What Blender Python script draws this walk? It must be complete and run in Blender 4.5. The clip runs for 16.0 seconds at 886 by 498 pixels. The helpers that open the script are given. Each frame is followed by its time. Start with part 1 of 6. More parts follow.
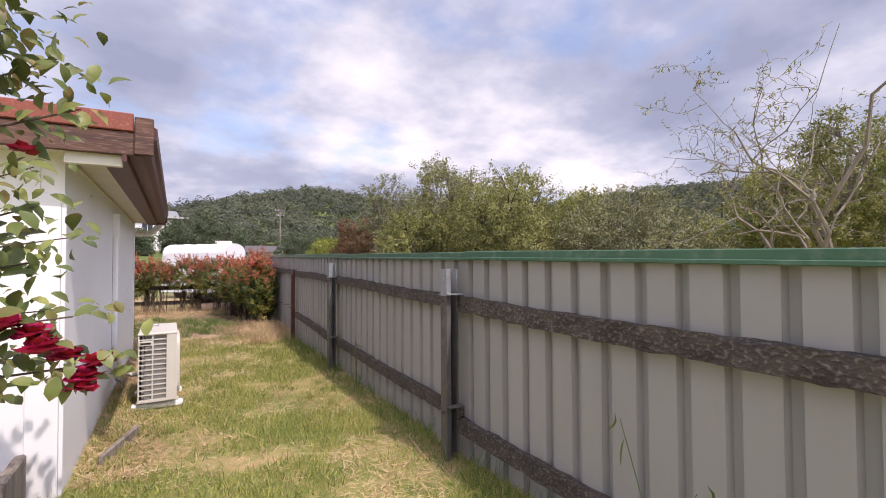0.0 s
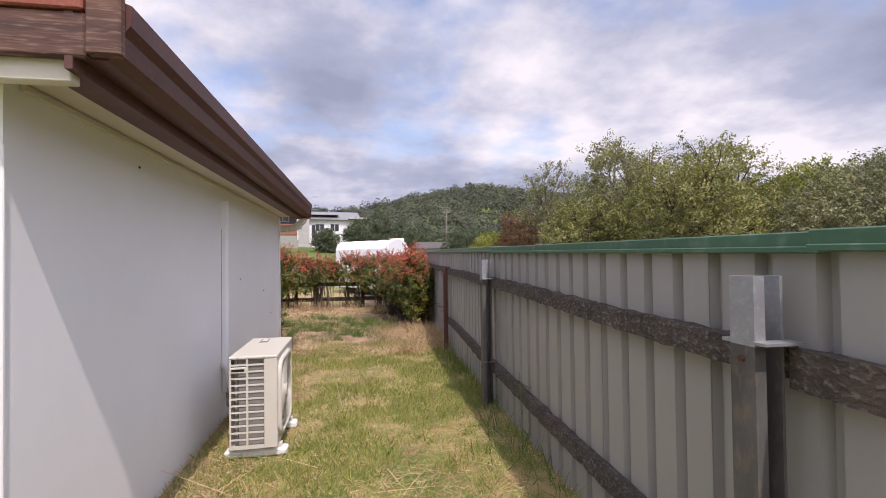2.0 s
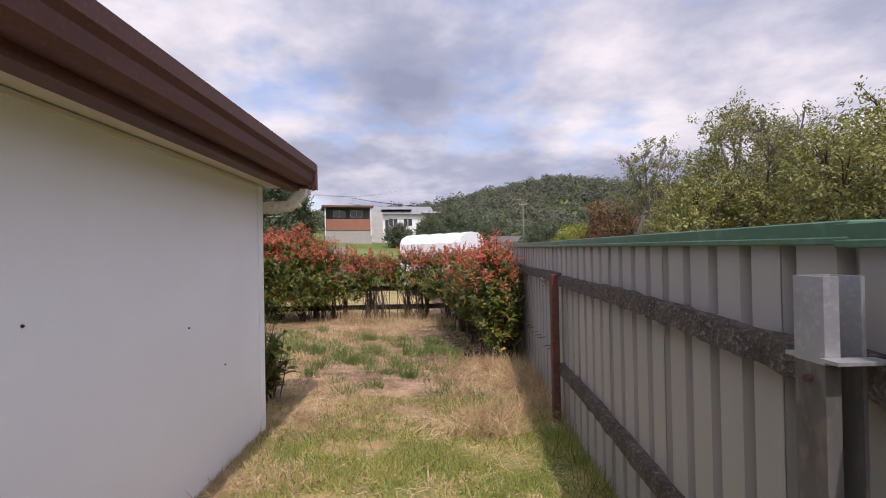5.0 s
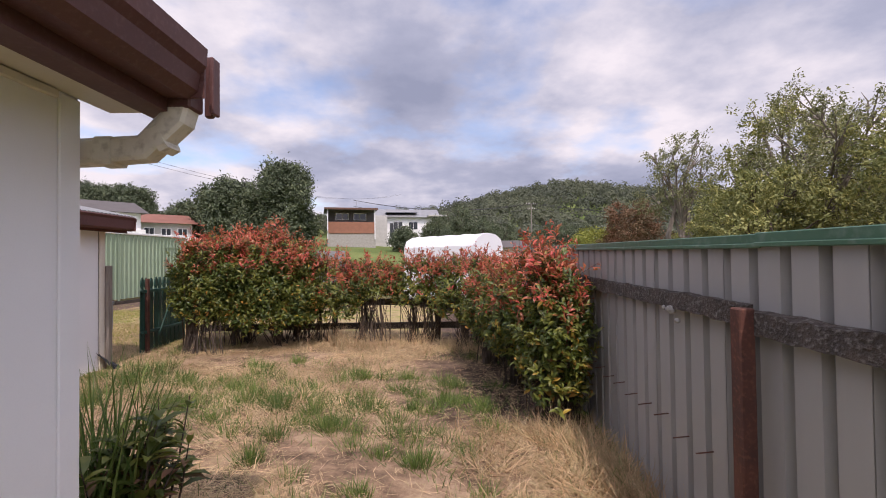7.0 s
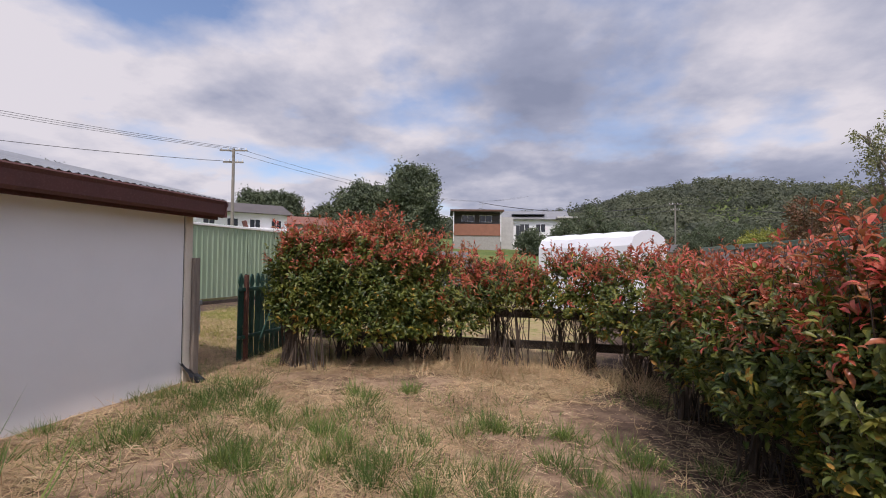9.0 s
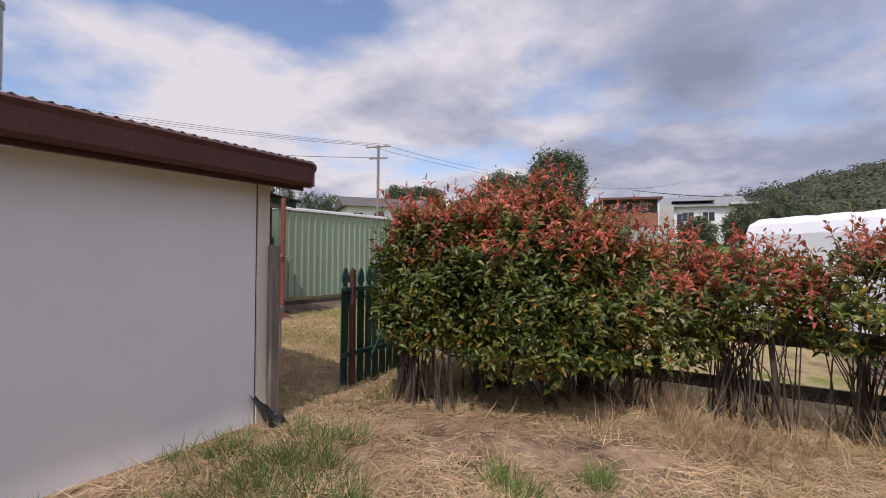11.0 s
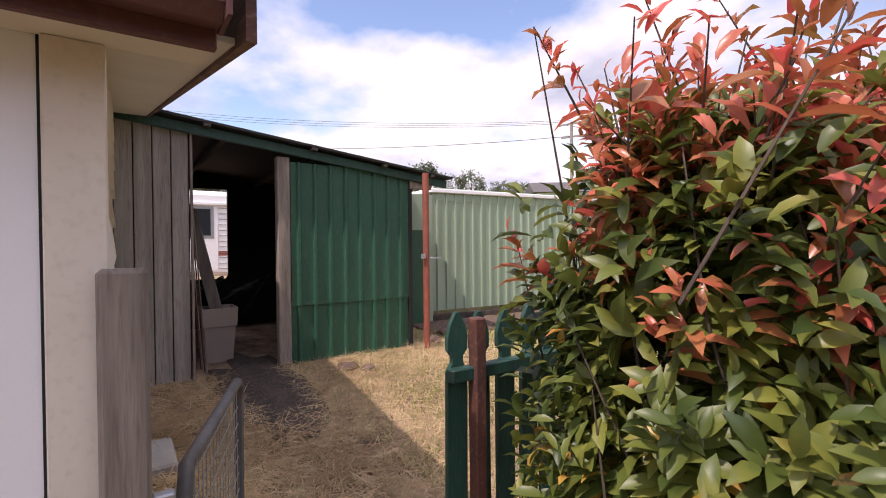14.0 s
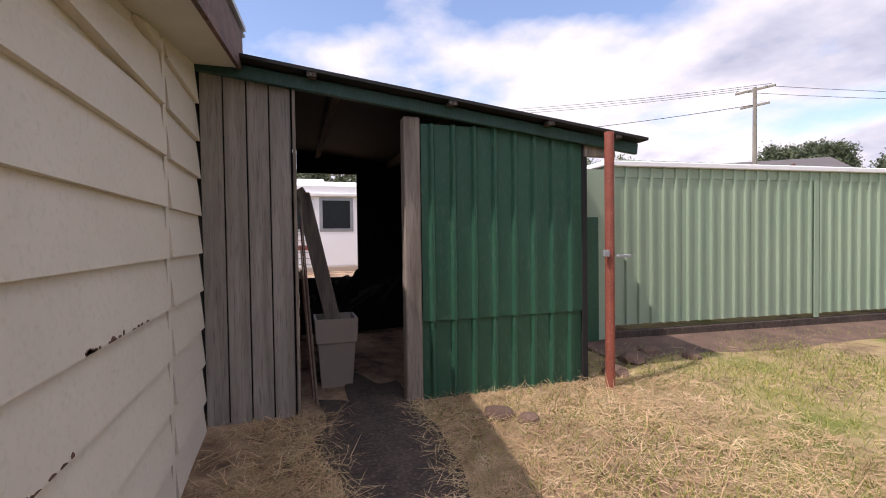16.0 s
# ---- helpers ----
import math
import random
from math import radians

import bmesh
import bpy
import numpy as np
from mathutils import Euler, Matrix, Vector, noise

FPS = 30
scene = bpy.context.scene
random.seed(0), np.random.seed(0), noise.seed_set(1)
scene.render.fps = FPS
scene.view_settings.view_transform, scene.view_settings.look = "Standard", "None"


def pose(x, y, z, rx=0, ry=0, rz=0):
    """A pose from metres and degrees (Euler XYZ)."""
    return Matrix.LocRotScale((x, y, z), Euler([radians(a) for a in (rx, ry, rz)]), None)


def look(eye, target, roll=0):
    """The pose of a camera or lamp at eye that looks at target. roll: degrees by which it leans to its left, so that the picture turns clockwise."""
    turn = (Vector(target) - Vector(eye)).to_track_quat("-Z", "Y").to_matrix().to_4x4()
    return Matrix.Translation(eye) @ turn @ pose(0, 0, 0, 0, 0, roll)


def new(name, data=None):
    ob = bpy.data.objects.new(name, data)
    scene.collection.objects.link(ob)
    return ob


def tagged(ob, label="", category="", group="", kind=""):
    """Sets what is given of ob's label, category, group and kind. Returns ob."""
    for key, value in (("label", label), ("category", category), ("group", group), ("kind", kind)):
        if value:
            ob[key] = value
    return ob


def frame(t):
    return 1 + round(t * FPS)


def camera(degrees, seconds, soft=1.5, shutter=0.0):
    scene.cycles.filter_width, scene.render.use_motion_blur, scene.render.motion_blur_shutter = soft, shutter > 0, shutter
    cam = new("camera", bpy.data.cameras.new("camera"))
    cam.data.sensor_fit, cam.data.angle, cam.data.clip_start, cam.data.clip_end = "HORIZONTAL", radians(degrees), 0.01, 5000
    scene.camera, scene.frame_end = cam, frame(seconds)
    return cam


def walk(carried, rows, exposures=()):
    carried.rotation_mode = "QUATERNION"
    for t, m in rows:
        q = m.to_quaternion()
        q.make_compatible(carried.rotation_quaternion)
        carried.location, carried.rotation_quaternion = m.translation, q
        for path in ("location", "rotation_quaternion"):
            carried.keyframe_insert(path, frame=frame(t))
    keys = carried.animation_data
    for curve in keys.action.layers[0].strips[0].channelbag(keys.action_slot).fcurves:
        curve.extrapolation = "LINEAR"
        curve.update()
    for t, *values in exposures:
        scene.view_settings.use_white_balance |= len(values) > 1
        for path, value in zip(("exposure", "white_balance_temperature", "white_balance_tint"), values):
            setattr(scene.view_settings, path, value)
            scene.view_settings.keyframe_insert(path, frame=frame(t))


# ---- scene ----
cam = camera(87.1, 16.0, soft=1.0)
METRES, EYE, TILT, LEAN, TURN = 17.4, 1.5, 0.0, 0.0, -30.5
ROWS = [
    (0.0, 0.0, 0.0, 0.0, 0.01, 1.49, 0.27),
    (0.5, 0.0008, 0.0271, -0.001, 6.94, 1.11, 0.45),
    (1.0, -0.0041, 0.0559, 0.0014, 12.06, 1.29, 0.15),
    (1.5, -0.011, 0.0853, 0.001, 16.41, 1.41, 0.35),
    (2.0, -0.0206, 0.1121, 0.0004, 19.91, 1.03, 0.74),
    (2.5, -0.031, 0.1394, 0.0023, 22.63, 0.79, 1.09),
    (3.0, -0.0421, 0.1712, 0.0029, 25.0, 0.57, 1.61),
    (3.5, -0.0565, 0.2027, 0.0015, 26.8, 0.69, 1.4),
    (4.0, -0.0707, 0.2348, 0.0003, 27.45, 0.7, 1.46),
    (4.5, -0.0874, 0.2656, 0.0023, 28.61, 0.45, 1.37),
    (7.0, -0.1852, 0.4141, 0.0034, 29.7, 1.1, 0.71),
    (7.5, -0.2064, 0.4409, 0.002, 30.32, 0.99, 0.29),
    (8.0, -0.2237, 0.4652, -0.0007, 33.4, 0.54, 0.15),
    (8.5, -0.2421, 0.4845, -0.0004, 38.65, 0.84, -0.01),
    (9.0, -0.2657, 0.5021, -0.0007, 44.87, 1.58, -0.51),
    (9.5, -0.2893, 0.5213, -0.0037, 50.66, 1.37, -0.65),
    (12.0, -0.4345, 0.6063, -0.0011, 69.01, 0.71, -0.03),
    (12.5, -0.4629, 0.6197, 0.0034, 73.49, 0.73, 0.31),
    (13.0, -0.4952, 0.6296, 0.0028, 77.43, 0.52, 0.31),
    (13.5, -0.5239, 0.6391, 0.0008, 81.03, -0.12, 0.7),
    (14.0, -0.5475, 0.6441, 0.0033, 85.66, -0.65, 0.55),
    (14.5, -0.5753, 0.6421, 0.0028, 89.09, -0.87, 0.49),
    (15.0, -0.5982, 0.6414, 0.0023, 92.01, -1.52, 0.74),
    (15.5, -0.6212, 0.6374, 0.004, 97.24, -1.19, 1.1),
    (16.0, -0.6434, 0.6265, 0.0031, 102.57, -1.35, 0.78),
]
walk(cam, [(t, pose(0, 0, EYE, TILT, LEAN, TURN) @ pose(METRES * x, METRES * y, METRES * z, 90 + pitch, roll, yaw)) for t, x, y, z, yaw, pitch, roll in ROWS],
     exposures=[(0.0, 0.42, 6480, 24), (3.5, 0.20, 6450, 22), (7.0, 0.18, 6520, 24), (9.5, -0.16, 6350, 20), (12.0, 0.08, 6420, 20), (13.5, 0.52, 6600, 25), (14.7, 0.58, 6620, 27), (16.0, 0.48, 6500, 23)])

# ---------------------------------------------------------------- world, sun
TO_SUN = Vector((0.16, -0.61, 1.0)).normalized()
sun = new("sun", bpy.data.lights.new("sun", "SUN"))
sun.data.energy, sun.data.angle, sun.data.color = 2.9, radians(0.8), (1.0, 0.94, 0.85)
sun.matrix_world = look(TO_SUN * 50, (0, 0, 0))

world = bpy.data.worlds.new("sky")
scene.world = world
world.use_nodes = True
wn, wl = world.node_tree.nodes, world.node_tree.links
wn.clear()


def wnode(kind, **values):
    n = wn.new(kind)
    for k, v in values.items():
        n.inputs[k].default_value = v
    return n


w_out = wn.new("ShaderNodeOutputWorld")
w_bg = wnode("ShaderNodeBackground", Strength=0.13)
w_sky = wn.new("ShaderNodeTexSky")
w_sky.sky_type, w_sky.sun_disc = "NISHITA", False
w_sky.sun_elevation = math.asin(TO_SUN.z)
w_sky.sun_rotation = math.atan2(TO_SUN.x, TO_SUN.y)
w_tc = wn.new("ShaderNodeTexCoord")
w_sep = wn.new("ShaderNodeSeparateXYZ")
wl.new(w_tc.outputs["Generated"], w_sep.inputs[0])
w_h = wn.new("ShaderNodeMath")
w_h.operation = "ADD"
w_h.inputs[1].default_value = 0.26
w_abs = wn.new("ShaderNodeMath")
w_abs.operation = "ABSOLUTE"
wl.new(w_sep.outputs[2], w_abs.inputs[0])
wl.new(w_abs.outputs[0], w_h.inputs[0])
w_div = wn.new("ShaderNodeVectorMath")
w_div.operation = "DIVIDE"
w_cmb = wn.new("ShaderNodeCombineXYZ")
for i in range(3):
    wl.new(w_h.outputs[0], w_cmb.inputs[i])
wl.new(w_tc.outputs["Generated"], w_div.inputs[0])
wl.new(w_cmb.outputs[0], w_div.inputs[1])


def wnoise(scale, detail, rough, offset, distortion=0.3):
    m = wn.new("ShaderNodeMapping")
    m.inputs["Location"].default_value = offset
    wl.new(w_div.outputs[0], m.inputs[0])
    n = wnode("ShaderNodeTexNoise", Scale=scale, Detail=detail, Roughness=rough, Distortion=distortion)
    wl.new(m.outputs[0], n.inputs["Vector"])
    return n


def wramp(src, stops):
    r = wn.new("ShaderNodeValToRGB")
    while len(r.color_ramp.elements) < len(stops):
        r.color_ramp.elements.new(0.5)
    for e, (p, c) in zip(r.color_ramp.elements, stops):
        e.position, e.color = p, (*c, 1)
    wl.new(src, r.inputs[0])
    return r


cover = wnoise(1.35, 8, 0.52, (3.1, 1.2, 0), 0.0)
shade = wnoise(1.5, 8, 0.54, (7.7, 4.3, 2.0), 0.0)
# cloud cover thins towards -x, where blue shows through
w_cov = wn.new("ShaderNodeMath")
w_cov.operation = "MULTIPLY_ADD"
wl.new(w_sep.outputs[0], w_cov.inputs[0])
w_cov.inputs[1].default_value = 0.10
wl.new(cover.outputs[0], w_cov.inputs[2])
# towards the horizon the cloud decks close up
w_low = wn.new("ShaderNodeMapRange")
for _k, _v in ((1, 0.0), (2, 0.42), (3, 0.13), (4, -0.02)):
    w_low.inputs[_k].default_value = _v
wl.new(w_abs.outputs[0], w_low.inputs[0])
w_sum = wn.new("ShaderNodeMath")
w_sum.operation = "ADD"
wl.new(w_cov.outputs[0], w_sum.inputs[0])
wl.new(w_low.outputs[0], w_sum.inputs[1])
w_mask = wramp(w_sum.outputs[0], [(0.36, (0, 0, 0)), (0.50, (1, 1, 1))])
w_shd = wn.new("ShaderNodeMath")
w_shd.operation = "MULTIPLY_ADD"
wl.new(w_sep.outputs[0], w_shd.inputs[0])
w_shd.inputs[1].default_value = -0.09
wl.new(shade.outputs[0], w_shd.inputs[2])
w_col = wramp(w_shd.outputs[0], [(0.28, (0.34, 0.39, 0.51)), (0.42, (0.48, 0.53, 0.65)), (0.50, (0.68, 0.71, 0.79)), (0.60, (0.97, 0.96, 0.97))])
w_gain = wn.new("ShaderNodeVectorMath")
w_gain.operation = "SCALE"

# clouds are brighter round the sun
w_dot = wn.new("ShaderNodeVectorMath")
w_dot.operation = "DOT_PRODUCT"
w_dot.inputs[1].default_value = TO_SUN
wl.new(w_tc.outputs["Generated"], w_dot.inputs[0])
w_glow = wn.new("ShaderNodeMapRange")
w_glow.interpolation_type = "SMOOTHSTEP"
for _k, _v in ((1, 0.35), (2, 1.0), (3, 6.2), (4, 17.0)):
    w_glow.inputs[_k].default_value = _v
wl.new(w_dot.outputs["Value"], w_glow.inputs[0])
wl.new(w_glow.outputs[0], w_gain.inputs["Scale"])
wl.new(w_col.outputs[0], w_gain.inputs[0])
w_mix = wn.new("ShaderNodeMix")
w_mix.data_type = "RGBA"
wl.new(w_mask.outputs[0], w_mix.inputs[0])
w_sg = wn.new("ShaderNodeVectorMath")
w_sg.operation = "SCALE"
w_sg.inputs["Scale"].default_value = 1.3
wl.new(w_sky.outputs[0], w_sg.inputs[0])
wl.new(w_sg.outputs[0], w_mix.inputs[6])
wl.new(w_gain.outputs[0], w_mix.inputs[7])
wl.new(w_mix.outputs[2], w_bg.inputs[0])
wl.new(w_bg.outputs[0], w_out.inputs[0])


# ---------------------------------------------------------------- materials
def material(name, base, rough=0.7, metal=0.0, second=None, third=None, scale=4.0, fine=60.0, amount=0.5, bump=0.3,
             depth=0.004, stretch=(1, 1, 1), island=0.0, objrand=0.0, spec=0.4, trans=0.0, coat=0.0):
    """A surface with colour that varies at two scales, fine relief, and per-piece variation."""
    m = bpy.data.materials.new(name)
    m.use_nodes = True
    nt = m.node_tree
    n, l = nt.nodes, nt.links
    b = n["Principled BSDF"]
    b.inputs["Roughness"].default_value = rough
    b.inputs["Metallic"].default_value = metal
    b.inputs["Specular IOR Level"].default_value = spec
    b.inputs["Coat Weight"].default_value = coat
    geo = n.new("ShaderNodeNewGeometry")
    mp = n.new("ShaderNodeMapping")
    mp.inputs["Scale"].default_value = stretch
    l.new(geo.outputs["Position"], mp.inputs[0])
    big = n.new("ShaderNodeTexNoise")
    big.inputs["Scale"].default_value, big.inputs["Detail"].default_value = scale, 5
    big.inputs["Roughness"].default_value = 0.62
    small = n.new("ShaderNodeTexNoise")
    small.inputs["Scale"].default_value, small.inputs["Detail"].default_value = fine, 4
    l.new(mp.outputs[0], big.inputs["Vector"])
    l.new(mp.outputs[0], small.inputs["Vector"])
    second = second or tuple(c * 0.72 for c in base)
    r = n.new("ShaderNodeValToRGB")
    r.color_ramp.elements[0].position, r.color_ramp.elements[0].color = 0.36, (*second, 1)
    r.color_ramp.elements[1].position, r.color_ramp.elements[1].color = 0.36 + 0.30 / max(amount, 0.1) * 0.5, (*base, 1)
    l.new(big.outputs[0], r.inputs[0])
    col = r.outputs[0]
    third = third or tuple(c * 0.8 for c in base)
    r2 = n.new("ShaderNodeValToRGB")
    r2.color_ramp.elements[0].position, r2.color_ramp.elements[1].position = 0.52, 0.72
    r2.color_ramp.elements[0].color, r2.color_ramp.elements[1].color = (0, 0, 0, 1), (amount, amount, amount, 1)
    l.new(small.outputs[0], r2.inputs[0])
    mx = n.new("ShaderNodeMix")
    mx.data_type = "RGBA"
    l.new(r2.outputs[0], mx.inputs[0])
    l.new(col, mx.inputs[6])
    mx.inputs[7].default_value = (*third, 1)
    col = mx.outputs[2]
    for use, src in ((island, "geo"), (objrand, "obj")):
        if use:
            hs = n.new("ShaderNodeHueSaturation")
            mr = n.new("ShaderNodeMapRange")
            mr.inputs[3].default_value, mr.inputs[4].default_value = 1 - use, 1 + use
            if src == "geo":
                l.new(geo.outputs["Random Per Island"], mr.inputs[0])
            else:
                oi = n.new("ShaderNodeObjectInfo")
                l.new(oi.outputs["Random"], mr.inputs[0])
            l.new(mr.outputs[0], hs.inputs["Value"])
            if src == "geo":
                mh = n.new("ShaderNodeMapRange")
                mh.inputs[3].default_value, mh.inputs[4].default_value = 0.5 + 0.06 * use, 0.5 - 0.06 * use
                l.new(geo.outputs["Random Per Island"], mh.inputs[0])
                l.new(mh.outputs[0], hs.inputs["Hue"])
            l.new(col, hs.inputs["Color"])
            col = hs.outputs[0]
    l.new(col, b.inputs["Base Color"])
    if bump:
        bp = n.new("ShaderNodeBump")
        bp.inputs["Strength"].default_value, bp.inputs["Distance"].default_value = bump, depth
        l.new(small.outputs[0], bp.inputs["Height"])
        l.new(bp.outputs[0], b.inputs["Normal"])
    if trans:
        tr = n.new("ShaderNodeBsdfTranslucent")
        l.new(col, tr.inputs[0])
        ms = n.new("ShaderNodeMixShader")
        ms.inputs[0].default_value = trans
        l.new(b.outputs[0], ms.inputs[1])
        l.new(tr.outputs[0], ms.inputs[2])
        l.new(ms.outputs[0], n["Material Output"].inputs[0])
    return m


M = {}
M["white"] = material("white_paint", (0.88, 0.87, 0.865), 0.55, second=(0.81, 0.80, 0.795), scale=1.3, fine=140, amount=0.16, bump=0.12, depth=0.002)
M["cream"] = material("cream_paint", (0.78, 0.71, 0.60), 0.6, second=(0.70, 0.63, 0.52), third=(0.42, 0.37, 0.28), scale=3, fine=45, amount=0.22, bump=0.2, depth=0.002, objrand=0.05)
M["soffit"] = material("soffit_paint", (0.72, 0.69, 0.60), 0.6, second=(0.62, 0.58, 0.49), scale=3, fine=60, amount=0.2, bump=0.1)
M["pipepaint"] = material("flaking_cream_paint", (0.70, 0.66, 0.56), 0.6, second=(0.58, 0.53, 0.44), third=(0.20, 0.15, 0.11), scale=7, fine=26, amount=0.45, bump=0.3, depth=0.003)
M["brown"] = material("brown_paint", (0.145, 0.058, 0.052), 0.5, second=(0.095, 0.042, 0.038), third=(0.21, 0.13, 0.115), scale=3, fine=50, amount=0.25, bump=0.15, depth=0.002, spec=0.3)
M["barge"] = material("weathered_brown_timber", (0.15, 0.075, 0.052), 0.75, second=(0.075, 0.04, 0.032), third=(0.28, 0.19, 0.14), scale=5, fine=40, amount=0.6, bump=0.5, stretch=(0.3, 1, 3))
M["redpaint"] = material("red_oxide_paint", (0.30, 0.075, 0.048), 0.55, second=(0.23, 0.065, 0.042), third=(0.5, 0.3, 0.24), scale=4, fine=70, amount=0.25, bump=0.12)
M["zinc"] = material("corrugated_zinc", (0.42, 0.43, 0.44), 0.45, 0.5, second=(0.3, 0.3, 0.3), scale=2, fine=40, amount=0.3, bump=0.1)
M["fence"] = material("beige_steel_sheet", (0.375, 0.36, 0.335), 0.5, second=(0.325, 0.312, 0.29), third=(0.31, 0.295, 0.265), scale=1.1, fine=24, amount=0.2, bump=0.06, stretch=(1, 1, 0.35), objrand=0.04)
M["capgreen"] = material("green_steel_cap", (0.065, 0.15, 0.09), 0.42, second=(0.05, 0.12, 0.07), third=(0.20, 0.27, 0.22), scale=2, fine=14, amount=0.45, bump=0.08, objrand=0.1)
M["rail"] = material("lichened_old_timber", (0.115, 0.09, 0.073), 0.92, second=(0.05, 0.04, 0.034), third=(0.40, 0.38, 0.34), scale=9, fine=60.0, amount=0.36, bump=1.0, depth=0.02, stretch=(1, 0.7, 1))
M["galv"] = material("galvanised_steel", (0.42, 0.43, 0.44), 0.48, 0.6, second=(0.33, 0.34, 0.35), third=(0.6, 0.6, 0.6), scale=8, fine=50, amount=0.4, bump=0.1)
M["tarnish"] = material("tarnished_steel", (0.17, 0.165, 0.16), 0.6, 0.4, second=(0.10, 0.095, 0.09), third=(0.30, 0.22, 0.16), scale=6, fine=40, amount=0.4, bump=0.2, stretch=(1, 1, 0.4))
M["rust"] = material("rusty_red_steel", (0.12, 0.045, 0.03), 0.75, second=(0.07, 0.032, 0.025), third=(0.24, 0.10, 0.06), scale=6, fine=50, amount=0.5, bump=0.4)
M["redpost"] = material("red_oxide_post", (0.30, 0.085, 0.05), 0.65, second=(0.22, 0.06, 0.04), third=(0.38, 0.2, 0.14), scale=5, fine=50, amount=0.4, bump=0.3)
M["ac"] = material("ivory_enamel", (0.64, 0.61, 0.53), 0.4, second=(0.60, 0.565, 0.485), scale=4, fine=60, amount=0.12, bump=0.04)
# near-black: stands for shade inside cavities, also colours plain dark parts
M["dark"] = material("shade_and_dark", (0.022, 0.021, 0.02), 0.8, scale=8, fine=50, amount=0.3, bump=0.2)
M["fan"] = material("grey_plastic", (0.32, 0.31, 0.29), 0.5, scale=8, fine=50, amount=0.2, bump=0.1)
M["concrete"] = material("old_concrete", (0.42, 0.40, 0.36), 0.9, second=(0.3, 0.28, 0.25), scale=6, fine=60, amount=0.4, bump=0.5)
M["greyboard"] = material("silvered_timber", (0.34, 0.31, 0.275), 0.85, second=(0.22, 0.20, 0.175), third=(0.10, 0.09, 0.08), scale=3.5, fine=26, amount=0.55, bump=0.6, depth=0.006, stretch=(3, 3, 0.22), objrand=0.12)
M["greypost"] = material("silvered_post", (0.30, 0.255, 0.21), 0.88, second=(0.16, 0.13, 0.105), third=(0.10, 0.08, 0.065), scale=4, fine=28, amount=0.55, bump=0.7, depth=0.006, stretch=(3, 3, 0.25))
M["greensheet"] = material("dark_green_steel", (0.028, 0.105, 0.06), 0.42, second=(0.02, 0.075, 0.045), third=(0.10, 0.15, 0.115), scale=1.6, fine=40, amount=0.35, bump=0.1, stretch=(1, 1, 0.3), objrand=0.08)
M["greenwood"] = material("green_painted_timber", (0.022, 0.080, 0.060), 0.5, second=(0.015, 0.05, 0.038), third=(0.12, 0.13, 0.11), scale=6, fine=50, amount=0.3, bump=0.35, stretch=(2, 2, 0.4), objrand=0.12)
M["shed"] = material("pale_green_steel", (0.34, 0.405, 0.30), 0.5, second=(0.27, 0.355, 0.25), scale=1.2, fine=30, amount=0.18, bump=0.05, stretch=(1, 1, 0.4), objrand=0.03)
M["leaf"] = material("photinia_leaf", (0.155, 0.185, 0.034), 0.42, second=(0.08, 0.115, 0.026), third=(0.32, 0.28, 0.045), scale=2.2, fine=7, amount=0.6, bump=0, island=0.5, spec=0.5, trans=0.38)
M["redleaf"] = material("photinia_young_leaf", (0.54, 0.17, 0.085), 0.32, second=(0.42, 0.10, 0.045), third=(0.44, 0.26, 0.08), scale=2.5, fine=7, amount=0.55, bump=0, island=0.4, spec=0.5, trans=0.38)
M["yleaf"] = material("photinia_yellow_leaf", (0.48, 0.36, 0.05), 0.38, second=(0.30, 0.11, 0.03), scale=3, fine=7, amount=0.5, bump=0, island=0.3, trans=0.25)
M["bark"] = material("bark", (0.11, 0.082, 0.06), 0.9, second=(0.06, 0.045, 0.035), scale=8, fine=40, amount=0.5, bump=0.8, depth=0.01, stretch=(1, 1, 0.4))
M["palebark"] = material("pale_bark", (0.30, 0.255, 0.21), 0.88, second=(0.18, 0.15, 0.125), scale=3, fine=30, amount=0.4, bump=0.5, stretch=(1, 1, 0.4))
M["willow"] = material("willow_leaf", (0.30, 0.30, 0.095), 0.55, second=(0.20, 0.22, 0.07), third=(0.40, 0.375, 0.11), scale=0.35, fine=1.6, amount=0.6, bump=0, island=0.35, trans=0.25)
M["olive"] = material("olive_leaf", (0.27, 0.275, 0.13), 0.6, second=(0.18, 0.195, 0.095), third=(0.36, 0.34, 0.16), scale=0.4, fine=1.8, amount=0.55, bump=0, island=0.35, trans=0.2)
M["lime"] = material("lime_leaf", (0.34, 0.345, 0.06), 0.55, second=(0.24, 0.27, 0.055), scale=0.5, fine=2, amount=0.5, bump=0, island=0.3, trans=0.25)
M["gum"] = material("gum_leaf", (0.13, 0.16, 0.085), 0.6, second=(0.08, 0.105, 0.058), third=(0.155, 0.18, 0.09), scale=0.25, fine=1.2, amount=0.5, bump=0, island=0.35, trans=0.12)
M["plumleaf"] = material("copper_leaf", (0.25, 0.12, 0.065), 0.55, second=(0.15, 0.11, 0.05), scale=0.6, fine=2, amount=0.5, bump=0, island=0.35, trans=0.2)
M["far"] = material("far_wood", (0.15, 0.165, 0.105), 0.85, second=(0.10, 0.115, 0.085), third=(0.22, 0.22, 0.15), scale=0.035, fine=0.2, amount=0.6, bump=0, island=0.12, trans=0.45)
M["rosegreen"] = material("rose_leaf", (0.21, 0.25, 0.065), 0.45, second=(0.10, 0.13, 0.04), third=(0.38, 0.17, 0.07), scale=3, fine=9, amount=0.5, bump=0, island=0.4, trans=0.25)
